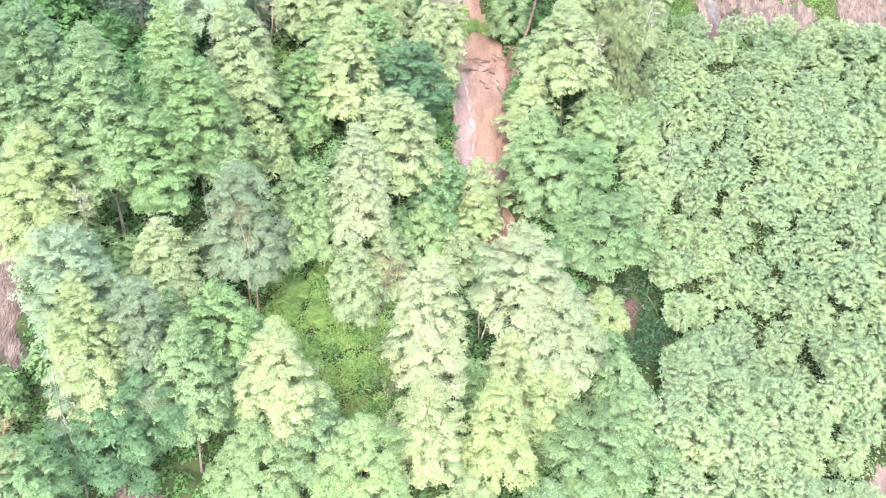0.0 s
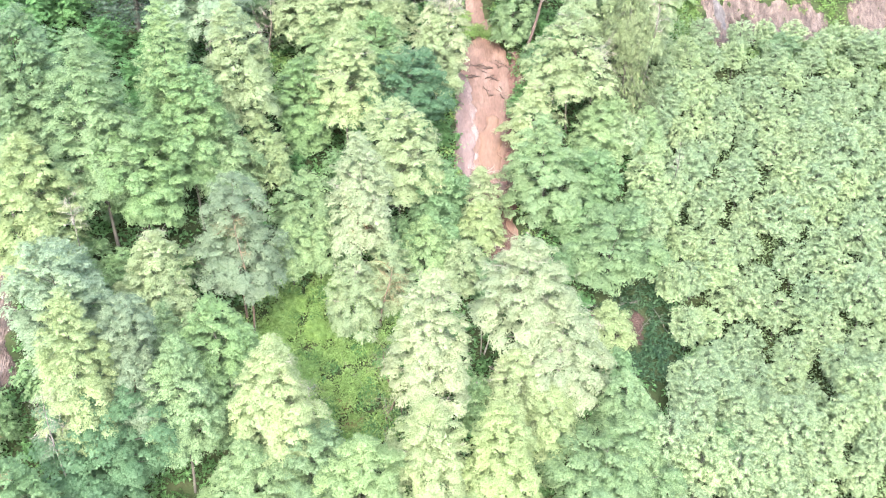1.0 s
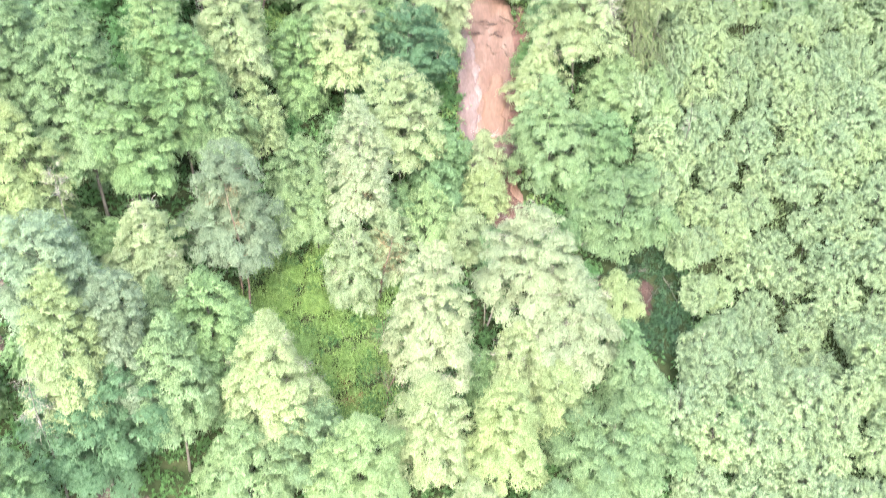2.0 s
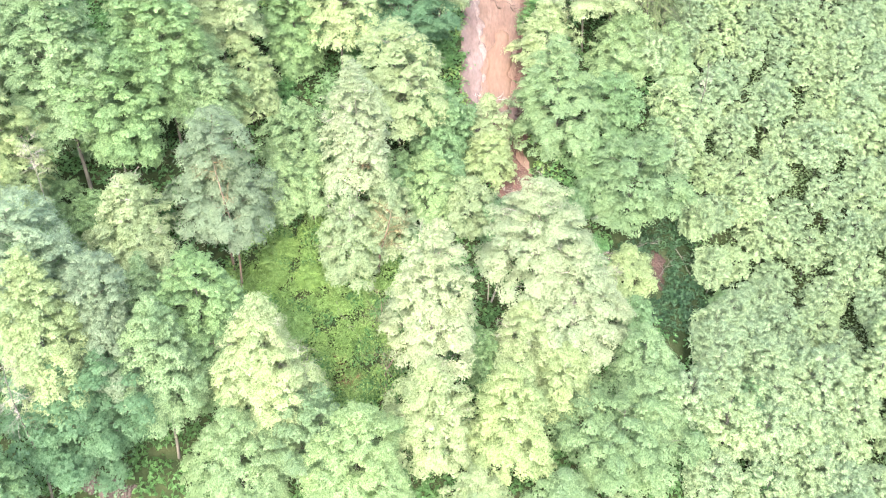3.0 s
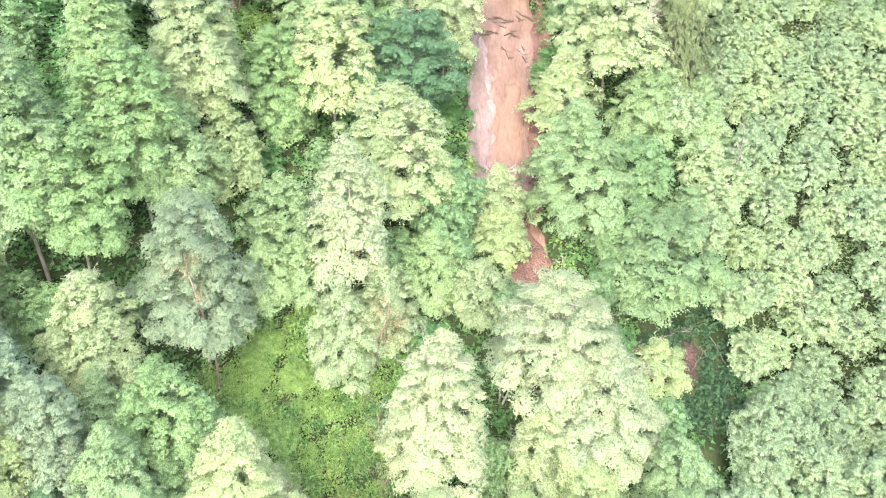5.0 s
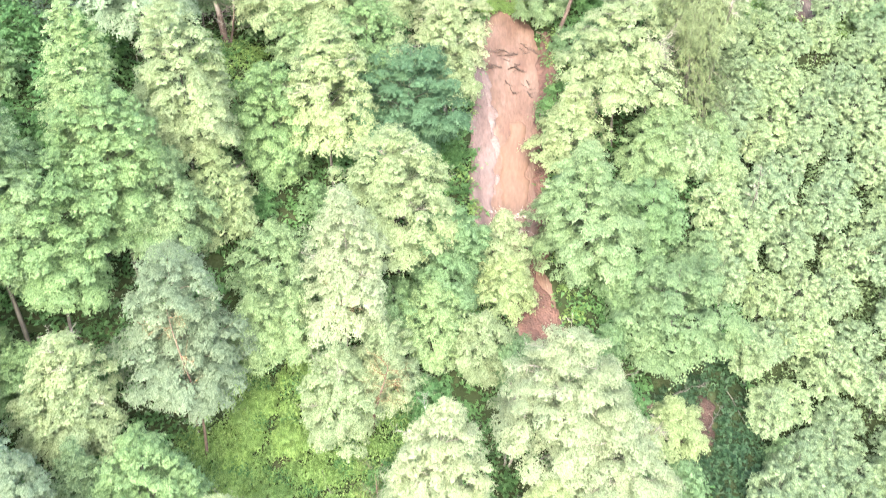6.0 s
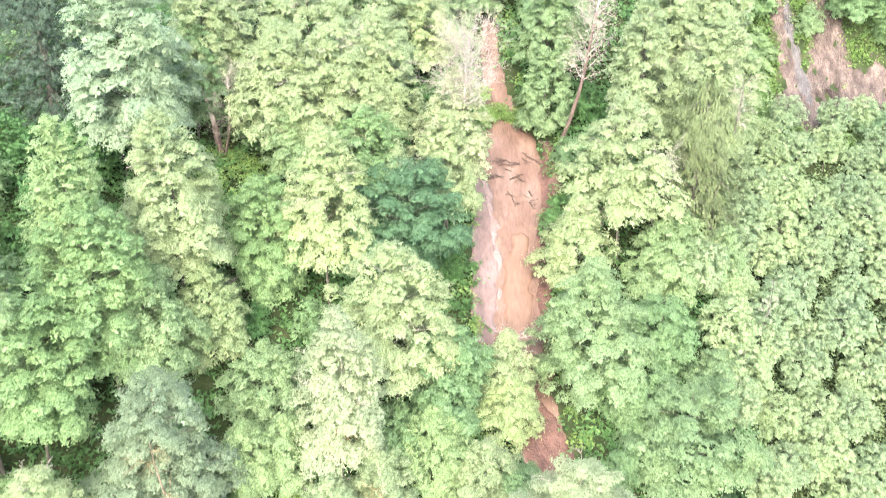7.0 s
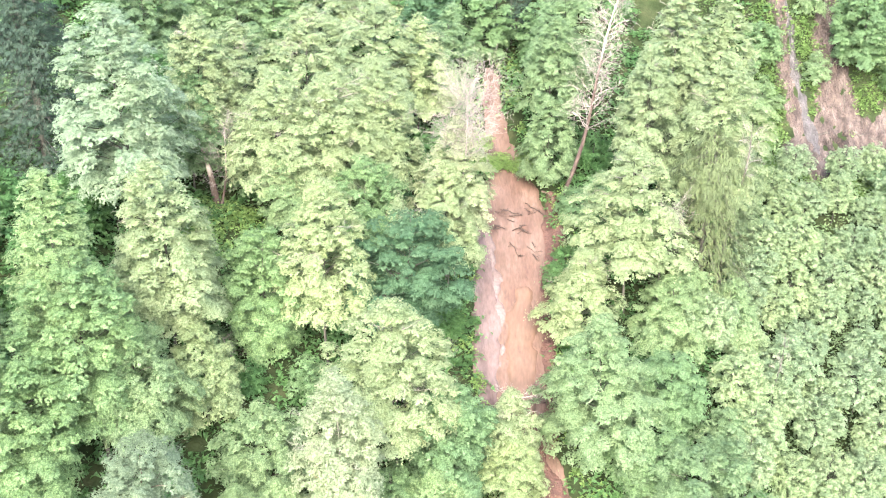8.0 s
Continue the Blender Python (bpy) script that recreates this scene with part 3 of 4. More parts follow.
def tree(look_of, x, y, height, bottom, radius, thin=1.0):
    """One tree of its own shape, with its foot at x, y."""
    kind, name, bark, label, category = LOOK[look_of]
    if height > 13 and kind in BROAD:
        bottom = max(bottom, 0.34 * height)
    wood, leaves = grow(kind, height, bottom, radius, 100 + len(TALL), thin * (1.0 if kind in NEEDLE else 0.7 if y > 130 else 0.8 if y > 112 else 1.0 if y > 97 else 1.2))
    thing = planted(name, x, y, mesh_of("trunk", *wood, bark, True), mesh_of("crown", *leaves, LEAF[look_of]))
    TALL.append((x, y, radius))
    if look_of in ("alder_pale", "alder_white") and height > 8:
        rng = np.random.default_rng(len(TALL))
        for _ in range(7):
            u, turn = rng.uniform(0.3, 0.85), rng.uniform(0, 6.28)
            reach = radius * float(PROFILE["cone"](np.array(u)))
            foot = np.array([0.3 * reach * math.cos(turn), 0.3 * reach * math.sin(turn), bottom + u * (height - bottom)])
            path = crooked(foot, (math.cos(turn), math.sin(turn), 0.35), 0.85 * reach, rng, 0.15)
            ob = new("bare_bough", mesh_of("bare_bough", *twigs(path, rng, 5, 0.9, 0.035), DEAD, True))
            ob.parent = thing
    return tagged(thing, label, category)


# ---- the tall trees: look, x, y, height, height of the lowest boughs, crown radius ----
tree("alder_yellow", -36.3, 85.0, 20.2, 4.0, 4.5)
tree("maple_pale", -32.0, 77.0, 19.2, 3.8, 4.0)
tree("alder_yellow", -29.9, 71.5, 20.9, 4.2, 3.5)
tree("grey", -25.6, 74.0, 18.8, 3.8, 2.7)
tree("alder_pale", -26.0, 84.0, 14.0, 2.8, 3.5)
tree("alder", -21.7, 73.0, 16.4, 3.3, 3.0)
tree("alder_pale", -14.4, 75.0, 15.9, 3.2, 3.8)
tree("maple_dark", -27.6, 71.5, 12.9, 2.5, 5.5)
tree("alder_white", -1.7, 80.0, 19.3, 3.9, 3.7)
tree("alder_white", 7.3, 88.5, 14.4, 2.5, 5.2)
tree("alder_white", 10.8, 86, 11.5, 1.0, 4.9)
tree("alder_pale", -1.3, 75.0, 12.1, 2.4, 3.5)
tree("alder_yellow", 5.0, 75.0, 12.4, 2.5, 3.7)
tree("maple_blue", 14.5, 77.0, 7.3, 0.6, 5.9)
tree("alder", 17.4, 79.0, 8.1, 1.5, 3.1)
tree("alder", -7.0, 71.0, 12.4, 2.5, 4.0)
tree("alder", -16.2, 71.0, 10.0, 1.2, 4.0)
tree("maple_blue", -11.1, 73.0, 9.9, 2.0, 3.0)
tree("alder", 17.0, 83.0, 7.2, 0.9, 3.0)
tree("alder_yellow", 16.2, 91.6, 5.3, 0.4, 2.5)
tree("grey", -19.4, 88.5, 15.9, 1.3, 4.6)
tree("maple", -20.0, 79.0, 13.6, 2.7, 3.1)
tree("maple", -18.4, 77.0, 9.6, 1.9, 2.6)
tree("alder", -24.0, 79.0, 12.8, 2.6, 2.0)
tree("maple", -32.4, 63.0, 14.8, 3.4, 3.1)
tree("alder", -31.9, 92.0, 24.4, 4.9, 4.1)
tree("maple", -29.2, 93.0, 16.4, 3.0, 4.6)
tree("maple", -25.2, 98.0, 18.3, 3.7, 3.9)
tree("alder", -22.9, 99.0, 13.5, 2.6, 3.6)
tree("alder_yellow", -19.3, 103.0, 9.5, 1.4, 2.8)
tree("maple", -15.8, 110.0, 11.3, 0.9, 3.1)
tree("alder_pale", -11.1, 110.0, 16.7, 3.1, 3.7)
tree("alder_white", -8.6, 94.0, 17.7, 3.5, 3.1)
tree("alder_pale", -5.2, 102.0, 15.0, 2.5, 5.0)
tree("maple_dark", -4.9, 111.5, 13.5, 1.2, 4.7)
tree("alder", -14.4, 99.0, 8.2, 0.7, 4.0)
tree("alder_pale", 3.4, 103.0, 8.9, 1.8, 2.2)
tree("alder_yellow", 3.5, 101, 6.0, 1.0, 2.5)
tree("maple", -1.1, 101, 9.9, 0.8, 3.2)
tree("alder_pale", -5.7, 93.0, 7.9, 0.8, 2.9)
tree("alder_pale", -8.9, 90.0, 8.8, 0.7, 3.0)
tree("alder", 10.0, 105, 12.5, 0.9, 4.6)
tree("alder_pale", 9.5, 115.0, 9.5, 1.5, 3.1)
tree("alder_pale", 13.7, 119.0, 15.8, 1.3, 4.8)
tree("hemlock", 20.6, 121.5, 16.5, 3.6, 4.6)
tree("alder", 17.3, 116.0, 7.4, 0.5, 3.8)
tree("maple_blue", 17.1, 100.0, 7.7, 0.6, 5.5)
tree("alder", 20.7, 107.0, 4.9, 0.4, 3.0)
tree("maple", 15.9, 108.0, 7.2, 0.6, 2.9)
tree("maple", 13.7, 103.0, 4.8, 0.4, 2.8)
tree("alder", -27.8, 100.0, 22.2, 4.4, 3.2)
tree("alder_pale", -21.9, 106.0, 19.1, 3.8, 4.3)
tree("alder_mint", -27.5, 117.0, 22.4, 4.2, 5.3)
tree("spruce", -37.6, 124, 27.0, 1.5, 6.2)
tree("alder_pale", -6.0, 117.0, 10.6, 2.1, 1.9)
tree("alder_white", -1.2, 121.0, 15.6, 3.6, 3.3)
tree("alder_pale", -1.8, 118.0, 13.5, 2.7, 2.9)
tree("alder_pale", -11.6, 123.0, 16.7, 3.3, 5.2)
tree("alder_pale", -17.0, 123.0, 15.1, 3.0, 4.0)
tree("alder_pale", -7.9, 125.0, 16.4, 3.3, 3.8)
tree("alder_pale", -21.4, 132.0, 12.9, 2.6, 4.4)
tree("alder_pale", -15.4, 134.0, 14.3, 2.9, 4.5)
tree("alder_pale", -9.1, 134.0, 16.1, 3.2, 4.4)
tree("alder_pale", -4.9, 136.0, 14.4, 2.9, 3.4)
tree("alder", -2.3, 142.0, 12.6, 1.8, 2.9)
tree("alder_pale", -24.5, 128.0, 15.3, 3.1, 3.6)
tree("maple", -24.8, 126.0, 11.4, 2.3, 3.0)
tree("maple", -8.9, 118.0, 12.5, 2.5, 3.1)
tree("alder", -15.2, 121.0, 11.0, 3.2, 2.8)
tree("alder", 8.1, 138.5, 14.0, 1.5, 3.4)
tree("alder", 9.5, 142.0, 15.9, 3.2, 3.8)
tree("alder", 7.8, 134.5, 9.0, 1.0, 2.9)
tree("alder_pale", 22.6, 128.0, 20.4, 4.1, 4.3)
tree("alder_pale", 19.5, 136.0, 20.1, 4.0, 3.6)
tree("alder_pale", 16.2, 130.0, 18.1, 3.6, 3.1)
tree("alder_pale", 24.8, 140.0, 18.1, 3.6, 3.7)
tree("alder", 20.1, 140.0, 15.1, 3.0, 3.5)
tree("maple", 43.2, 152.0, 9.7, 0.8, 3.8)
tree("maple_blue", 43.8, 139.8, 4.0, 0.4, 2.8)
tree("maple", 1.2, 152.0, 8.0, 0.6, 3.8)
tree("maple_dark", -4.3, 150.0, 9.3, 0.7, 3.7)
tree("spruce", 5.4, 156.0, 7.3, 0.6, 2.9)
tree("maple_blue", -24.1, 146.0, 8.3, 0.7, 4.6)
tree("maple_blue", -32.4, 140.0, 10.0, 0.8, 3.7)
tree("alder_pale", -16.5, 150.0, 7.8, 0.6, 5.2)
tree("alder_pale", -10.7, 154.0, 7.2, 0.6, 5.3)
tree("maple", -16.7, 113.0, 8.4, 1.7, 2.2)
tree("maple", -15.9, 110.0, 6.7, 1.3, 2.2)
tree("maple_blue", -40.6, 96.0, 21.5, 4.3, 4.5)
tree("maple_blue", -41.9, 93.0, 17.0, 3.4, 3.6)
tree("alder", -2.2, 97.0, 7.0, 0.5, 2.9)
tree("alder_pale", 1.6, 96.0, 6.0, 0.5, 2.7)
tree("maple", 4.6, 95.0, 4.5, 0.4, 2.3)
tree("maple", -5.4, 97.6, 5.5, 0.4, 2.6)
tree("alder_pale", 2.6, 70.4, 7.5, 0.6, 3.0)
tree("alder", 9.4, 71.6, 6.5, 0.5, 2.9)
tree("alder_pale", 13.4, 70.2, 6.5, 0.5, 2.8)
tree("maple", 10.2, 129.4, 3.6, 0.3, 1.8)
tree("alder_pale", 6.6, 83.2, 8.5, 0.6, 3.2)
tree("alder_yellow", 9.8, 80.6, 7.5, 0.6, 3.0)
tree("alder", 19.0, 117.6, 7.0, 0.6, 3.2)
tree("alder", 22.6, 118.4, 6.6, 0.6, 2.8)
tree("maple", 12.6, 130.2, 4.6, 0.5, 2.2)
tree("maple", -29.0, 87.6, 7.5, 0.5, 3.2)
tree("maple", -33.6, 88.4, 7.0, 0.5, 2.8)
tree("alder", -15.2, 92.6, 9.0, 3.0, 2.3)
tree("alder_pale", 0.6, 152.5, 14.0, 8.0, 1.8)
tree("alder_pale", 2.8, 153.5, 15.0, 8.6, 2.0)
tree("alder_pale", 4.6, 155.0, 14.0, 8.0, 1.9)
tree("alder", -12.6, 94.0, 8.4, 2.6, 2.2)
tree("alder", 38.0, 150.5, 3.6, 0.4, 1.7)
tree("alder", 37.8, 155.5, 4.2, 0.4, 1.8)
tree("maple", 44.5, 153.0, 5.5, 0.5, 2.4)
tree("maple", 32.2, 152.0, 5.0, 0.5, 2.2)
tree("alder", 31.5, 147.0, 5.0, 0.5, 2.2)
tree("maple", 47.0, 150.5, 5.0, 0.5, 2.3)
tree("alder", 51.0, 153.0, 6.0, 0.5, 2.6)
tree("maple", 56.0, 156.0, 6.0, 0.5, 2.8)


# ---- the stand of young alders on the low side ----
HEADS = ((5.8, 2.0), (6.4, 2.2), (5.4, 1.9), (6.1, 2.3), (6.7, 2.2), (5.6, 2.1), (6.0, 2.0), (6.3, 2.15))
YOUNG = []
for thin in (1.2, 0.72):                        # the far half of the stand has fewer and larger leaves
    heads = [grow("young", h, 0.36 * h, r, 900 + k, thin) for k, (h, r) in enumerate(HEADS)]
    YOUNG.append([(mesh_of("trunk", *wood, BARK, True), mesh_of("crown", *leaves, LEAF["young"])) for wood, leaves in heads])


def free(x, y, room):
    """Whether no tall tree stands within reach, and the ground is not bare."""
    if bareness(np.array([x]), np.array([y]))[0] > -0.6 - 0.4 * room:
        return False
    return all((x - a) ** 2 + (y - b) ** 2 > (room + 0.55 * r) ** 2 for a, b, r in TALL)


dice = random.Random(5)
STEMS = []
for _ in range(30000):
    x, y = dice.uniform(17, 70), dice.uniform(62, 146)
    edge = 21.5 + 2.2 * math.sin(y * 0.21) + 0.28 * max(0, y - 116)
    gap = ((x - 20.6) / 4.6) ** 2 + ((y - 95) / 7.5) ** 2 < 1 or ((x - 21.0) / 1.7) ** 2 + ((y - 85.6) / 3.6) ** 2 < 1
    if gap or x < edge or y > 139.5 + 0.12 * (x - 30) or any((x - a) ** 2 + (y - b) ** 2 < 9.2 for a, b in STEMS) or not free(x, y, 0.4):
        continue
    STEMS.append((x, y))
    trunk_mesh, crown_mesh = YOUNG[y > 104][dice.randrange(len(HEADS))]
    thing = planted("young_alder", x, y, trunk_mesh, crown_mesh, dice.uniform(0, 360), dice.uniform(0.86, 1.16) * (0.85 if y > 128 else 1.0), dice.uniform(0.96, 1.1))
    tagged(thing, "young alder with a rounded light green crown in a dense stand", "alder", "stand of young alders")


# ---- saplings and bushes between the tall trees ----
SMALL = {
    "maple": [grow("sapling", h, 0.4, r, 960 + k) for k, (h, r) in enumerate(((4.2, 2.0), (5.4, 2.3), (3.2, 1.9)))],
    "alder": [grow("sapling", h, 0.4, r, 970 + k) for k, (h, r) in enumerate(((5.2, 1.9), (6.6, 2.2), (4.2, 1.7)))],
}
SAPLING = [(mesh_of("trunk", *wood, BARK, True), mesh_of("crown", *leaves, LEAF["under" if key == "maple" else "maple"])) for key in SMALL for wood, leaves in SMALL[key]]
for row in range(27):
    for column in range(26):
        x = -58 + column * 4.7 + dice.uniform(-1.5, 1.5)
        y = 56 + row * 4.5 + dice.uniform(-1.5, 1.5)
        open_patch = ((x - 20) / 5.0) ** 2 + ((y - 95.5) / 5.0) ** 2 < 1 or ((x + 12.5) / 6.0) ** 2 + ((y - 87.5) / 6.5) ** 2 < 1 or ((x + 25) / 8) ** 2 + ((y - 66.5) / 4) ** 2 < 1
        if (x > 21 and y > 108) or (x > 27 and y < 130) or open_patch or not free(x, y, 1.0) or dice.random() < (0.40 if -42 < x < 52 and y < 145 else 0.58):
            continue
        pick = SAPLING[dice.randrange(len(SAPLING))]
        size = dice.uniform(0.7, 1.25) * (1.0 if -40 < x and y < 150 else 1.6)
        thing = planted("sapling", x, y, *pick, dice.uniform(0, 360), size)
        tagged(thing, "leafy green sapling in the undergrowth between taller trees", "sapling", "saplings of the undergrowth")


# ---- undergrowth ----
def clumps(name, label, material, count, box, radius, height, leaves, size, keep, seed, up=0.9, bare=-0.35):
    """Low leafy growth all over a stretch of ground: one object."""
    rng = np.random.default_rng(seed)
    x, y = rng.uniform(box[0], box[1], count), rng.uniform(box[2], box[3], count)
    ok = keep(x, y) & (bareness(x, y) < bare)
    x, y = x[ok], y[ok]
    z = ground_z(x, y)
    n = len(x)
    j = np.repeat(np.arange(n), leaves)
    ball = unit(rng.normal(size=(n * leaves, 3))) * rng.uniform(0.2, 1, (n * leaves, 1)) ** 0.5
    ball[:, 2] = np.abs(ball[:, 2])
    grown = rng.uniform(0.5, 1.4, n)[j]
    at = np.stack([x[j] + ball[:, 0] * radius * grown, y[j] + ball[:, 1] * radius * grown, z[j] + ball[:, 2] * height * grown], 1)
    face = np.array([0, 0, up]) + 0.5 * ball + 0.4 * rng.normal(size=(n * leaves, 3))
    return tagged(new(name, mesh_of(name, *leaf_quads(at, face, size, rng, 0.75), material)), label, "undergrowth", kind="stuff")


clumps("undergrowth", "dense dark green bushes and ferns on the forest floor", LEAF["under"], 14500, (-54, 60, 54, 160), 1.25, 0.85, 16, 0.42,
       lambda x, y: (x < 25 + 0.25 * np.maximum(0, y - 116)) & (((x + 11.5) / 8) ** 2 + ((y - 86.5) / 9) ** 2 > 1) & (((x - 20.5) / 5.5) ** 2 + ((y - 95.5) / 7) ** 2 > 1), 1)
clumps("berry_bushes", "bright green berry bushes filling an opening between trees", LEAF["shrub"], 560, (-21, -2, 76, 97), 1.15, 1.5, 210, 0.20,
       lambda x, y: ((x + 11.5) / 8.5) ** 2 + ((y - 86.5) / 9.5) ** 2 < 1, 2, 0.25)
clumps("brambles", "darker brambles and nettles scattered through the bright thicket", LEAF["under"], 130, (-20, -3, 77, 96), 1.1, 1.6, 190, 0.20,
       lambda x, y: ((x + 11.5) / 8.5) ** 2 + ((y - 86.5) / 9.5) ** 2 < 1, 12, 0.25)
clumps("understorey", "low leafy alder shoots filling the ground below the young stand", LEAF["alder"], 3600, (20, 66, 62, 143), 1.2, 2.9, 36, 0.26,
       lambda x, y: (x > 23 + 0.28 * np.maximum(0, y - 116)) & (((x - 20.6) / 6) ** 2 + ((y - 95) / 9) ** 2 > 1), 3)


# ---- dead and fallen wood ----
def part(name, piece, material, parent, label=""):
    ob = new(name, mesh_of(name, *piece, material, True))
    ob.parent = parent
    return tagged(ob, label)


def dead_tree(name, label, x, y, height, lean, girth, wood, bough_wood, boughs, first, reach, seed, sag=0.0, rise=0.55, fine=7):
    """A dead standing tree: a trunk that leans by lean metres in x and y, and bare boughs from the height first upwards."""
    rng = np.random.default_rng(seed)
    thing = tagged(new(name), label, name.replace("_", " "))
    thing.matrix_world = pose(x, y, stand(x, y))
    s = np.linspace(-0.08, 1, 10)
    path = np.stack([lean[0] * s + 0.026 * height * (np.sin(5 * s + seed) - math.sin(seed)), lean[1] * s + 0.015 * height * np.cos(5 * s), s * height], 1)
    part("trunk", tube(path, girth * (1.05 - np.clip(s, 0, 1)) ** 0.7, 9), wood, thing)
    for k in range(boughs):
        u = first + (0.98 - first) * (k + rng.uniform(0, 0.8)) / boughs
        foot = np.array([np.interp(u, s, path[:, i]) for i in range(3)])
        turn = 2.4 * k + rng.normal() * 0.3
        way = np.array([math.cos(turn), math.sin(turn), rise - sag])
        bough = crooked(foot, way, reach * (1.15 - 0.6 * u) * rng.uniform(0.7, 1.1), rng, 0.16)
        part("bough", twigs(bough, rng, fine, reach * 0.5, min(0.05, 0.16 * girth), sag), bough_wood, thing)
    return thing


dead_tree("dead_snag", "broken dead trunk with a splintered reddish-brown base", -22.6, 124.6, 6.6, (-1.5, 0.2), 0.36, SNAG, DEAD, 5, 0.45, 1.3, 11)
dead_tree("dead_tree", "slender dead tree with bare bleached branches", -22.3, 124.3, 8.2, (1.0, 0.3), 0.12, SNAG, DEAD, 20, 0.2, 3.4, 12, 0.0, 0.35, 9)
dead_tree("dead_tree", "tall leaning dead tree, reddish trunk, bleached white twigs on top", 9.1, 132.0, 20.5, (5.0, 0.6), 0.21, TALL_SNAG, DEAD, 52, 0.34, 3.2, 13, 0.0, 0.8, 11)
dead_tree("dead_tree", "dead grey tree with bare twigs beside leafy alders", 15.5, 131.5, 12.0, (1.6, 0.3), 0.25, DEAD_BROWN, DEAD, 12, 0.5, 2.6, 14)
dead_tree("dead_tree", "dead alder with bleached twigs among pale leaves", 16.6, 117.6, 12.6, (0.2, -0.4), 0.10, BARK, DEAD, 14, 0.72, 2.6, 15)
dead_tree("dead_tree", "dead alder with bleached twigs among pale leaves", 23.5, 124.6, 16.6, (0.3, -0.4), 0.2, BARK, DEAD, 10, 0.7, 2.2, 16)
dead_tree("dead_tree", "dead tree with a broom of white twigs over the mud", -1.9, 120.2, 18.6, (1.0, 0.1), 0.10, DEAD, DEAD, 46, 0.62, 4.6, 17, 0.0, 0.75, 13)
dead_tree("dead_tree", "dead alder with a few bleached boughs", -32.6, 82.6, 17.0, (0.6, -0.4), 0.09, BARK, DEAD, 9, 0.80, 1.7, 18)
dead_tree("dead_tree", "dead tree with hanging bleached boughs beside a yellow-green alder", -30.4, 68.2, 15.8, (0.2, -0.5), 0.12, BARK, DEAD, 10, 0.62, 2.4, 19, 0.6)
dead_tree("dead_tree", "dead tree with pale brown twigs", -33.0, 61.5, 17.6, (0.4, 0.3), 0.15, BARK, ORANGE, 14, 0.6, 2.6, 20)
dead_tree("dead_tree", "dying pine with a reddish trunk and orange twigs", -8.5, 92.6, 11.5, (0.1, 0.4), 0.16, BARK_RED, ORANGE, 14, 0.5, 1.8, 21)
dead_tree("dead_tree", "broken tree with bent orange-brown boughs", -6.6, 90.2, 7.6, (1.2, -0.3), 0.14, BARK_RED, ORANGE, 10, 0.5, 2.4, 22, 0.3)
dead_tree("dead_tree", "half-dead willow stem with orange-brown twigs", -18.4, 86.6, 14.5, (-0.6, -0.5), 0.12, BARK_RED, ORANGE, 9, 0.35, 2.4, 31)
dead_tree("dead_tree", "grey dead bush of bare sticks", -18.5, 108.6, 2.6, (-0.5, -0.3), 0.1, DEAD, DEAD, 9, 0.1, 1.6, 25)
dead_tree("dead_tree", "leaning pale alder stem, bare below its crown", 3.6, 89.0, 10.5, (2.4, -0.8), 0.10, BARK_PALE, DEAD, 6, 0.6, 1.2, 26)
dead_tree("dead_tree", "leaning pale alder stem, bare below its crown", 3.4, 89.2, 9.0, (0.9, -0.6), 0.08, BARK_PALE, DEAD, 6, 0.6, 1.0, 27)
dead_tree("dead_tree", "leaning pale alder stem, bare below its crown", 9.6, 84.0, 9.0, (1.8, -0.6), 0.07, BARK_PALE, DEAD, 6, 0.55, 1.2, 28)
dead_tree("dead_tree", "dead alder top with a fan of bleached white twigs", -12.4, 76.2, 8.6, (0.2, -0.3), 0.07, BARK, DEAD, 14, 0.72, 2.8, 32, 0.2, 0.5, 12)
dead_tree("dead_tree", "bleached twigs of a dead alder beside the shaded gap", 13.8, 89.9, 4.9, (0.2, -0.2), 0.06, DEAD, DEAD, 10, 0.55, 2.0, 33, 0.1, 0.4, 10)
dead_tree("dead_bush", "withered bush with orange-brown leaves and twigs", -8.3, 80.6, 1.5, (0.2, -0.1), 0.05, ORANGE, ORANGE, 14, 0.15, 1.2, 34, 0.1, 0.4, 9)
dead_tree("dead_bush", "withered bush with orange-brown leaves and twigs", -9.3, 82.2, 1.3, (-0.1, -0.1), 0.04, ORANGE, ORANGE, 10, 0.15, 0.9, 35, 0.1, 0.4, 8)
dead_tree("dead_tree", "thin grey dead stem in the stand of young alders", 25.5, 113.0, 9.4, (0.3, 0.1), 0.09, BARK, DEAD, 8, 0.5, 1.0, 29)

for k, (x, y, height, lean) in enumerate(((-5.0, 84.5, 6.0, (-0.9, -0.5)), (-4.2, 82.4, 5.2, (0.8, -0.4)), (-5.6, 82.0, 4.4, (1.4, 0.2)))):
    dead_tree("dead_tree", "tangle of thin brown dead stems at the edge of the shrubs", x, y, height, lean, 0.085, DEAD_BROWN, DEAD_BROWN, 10, 0.1, 2.2, 40 + k)


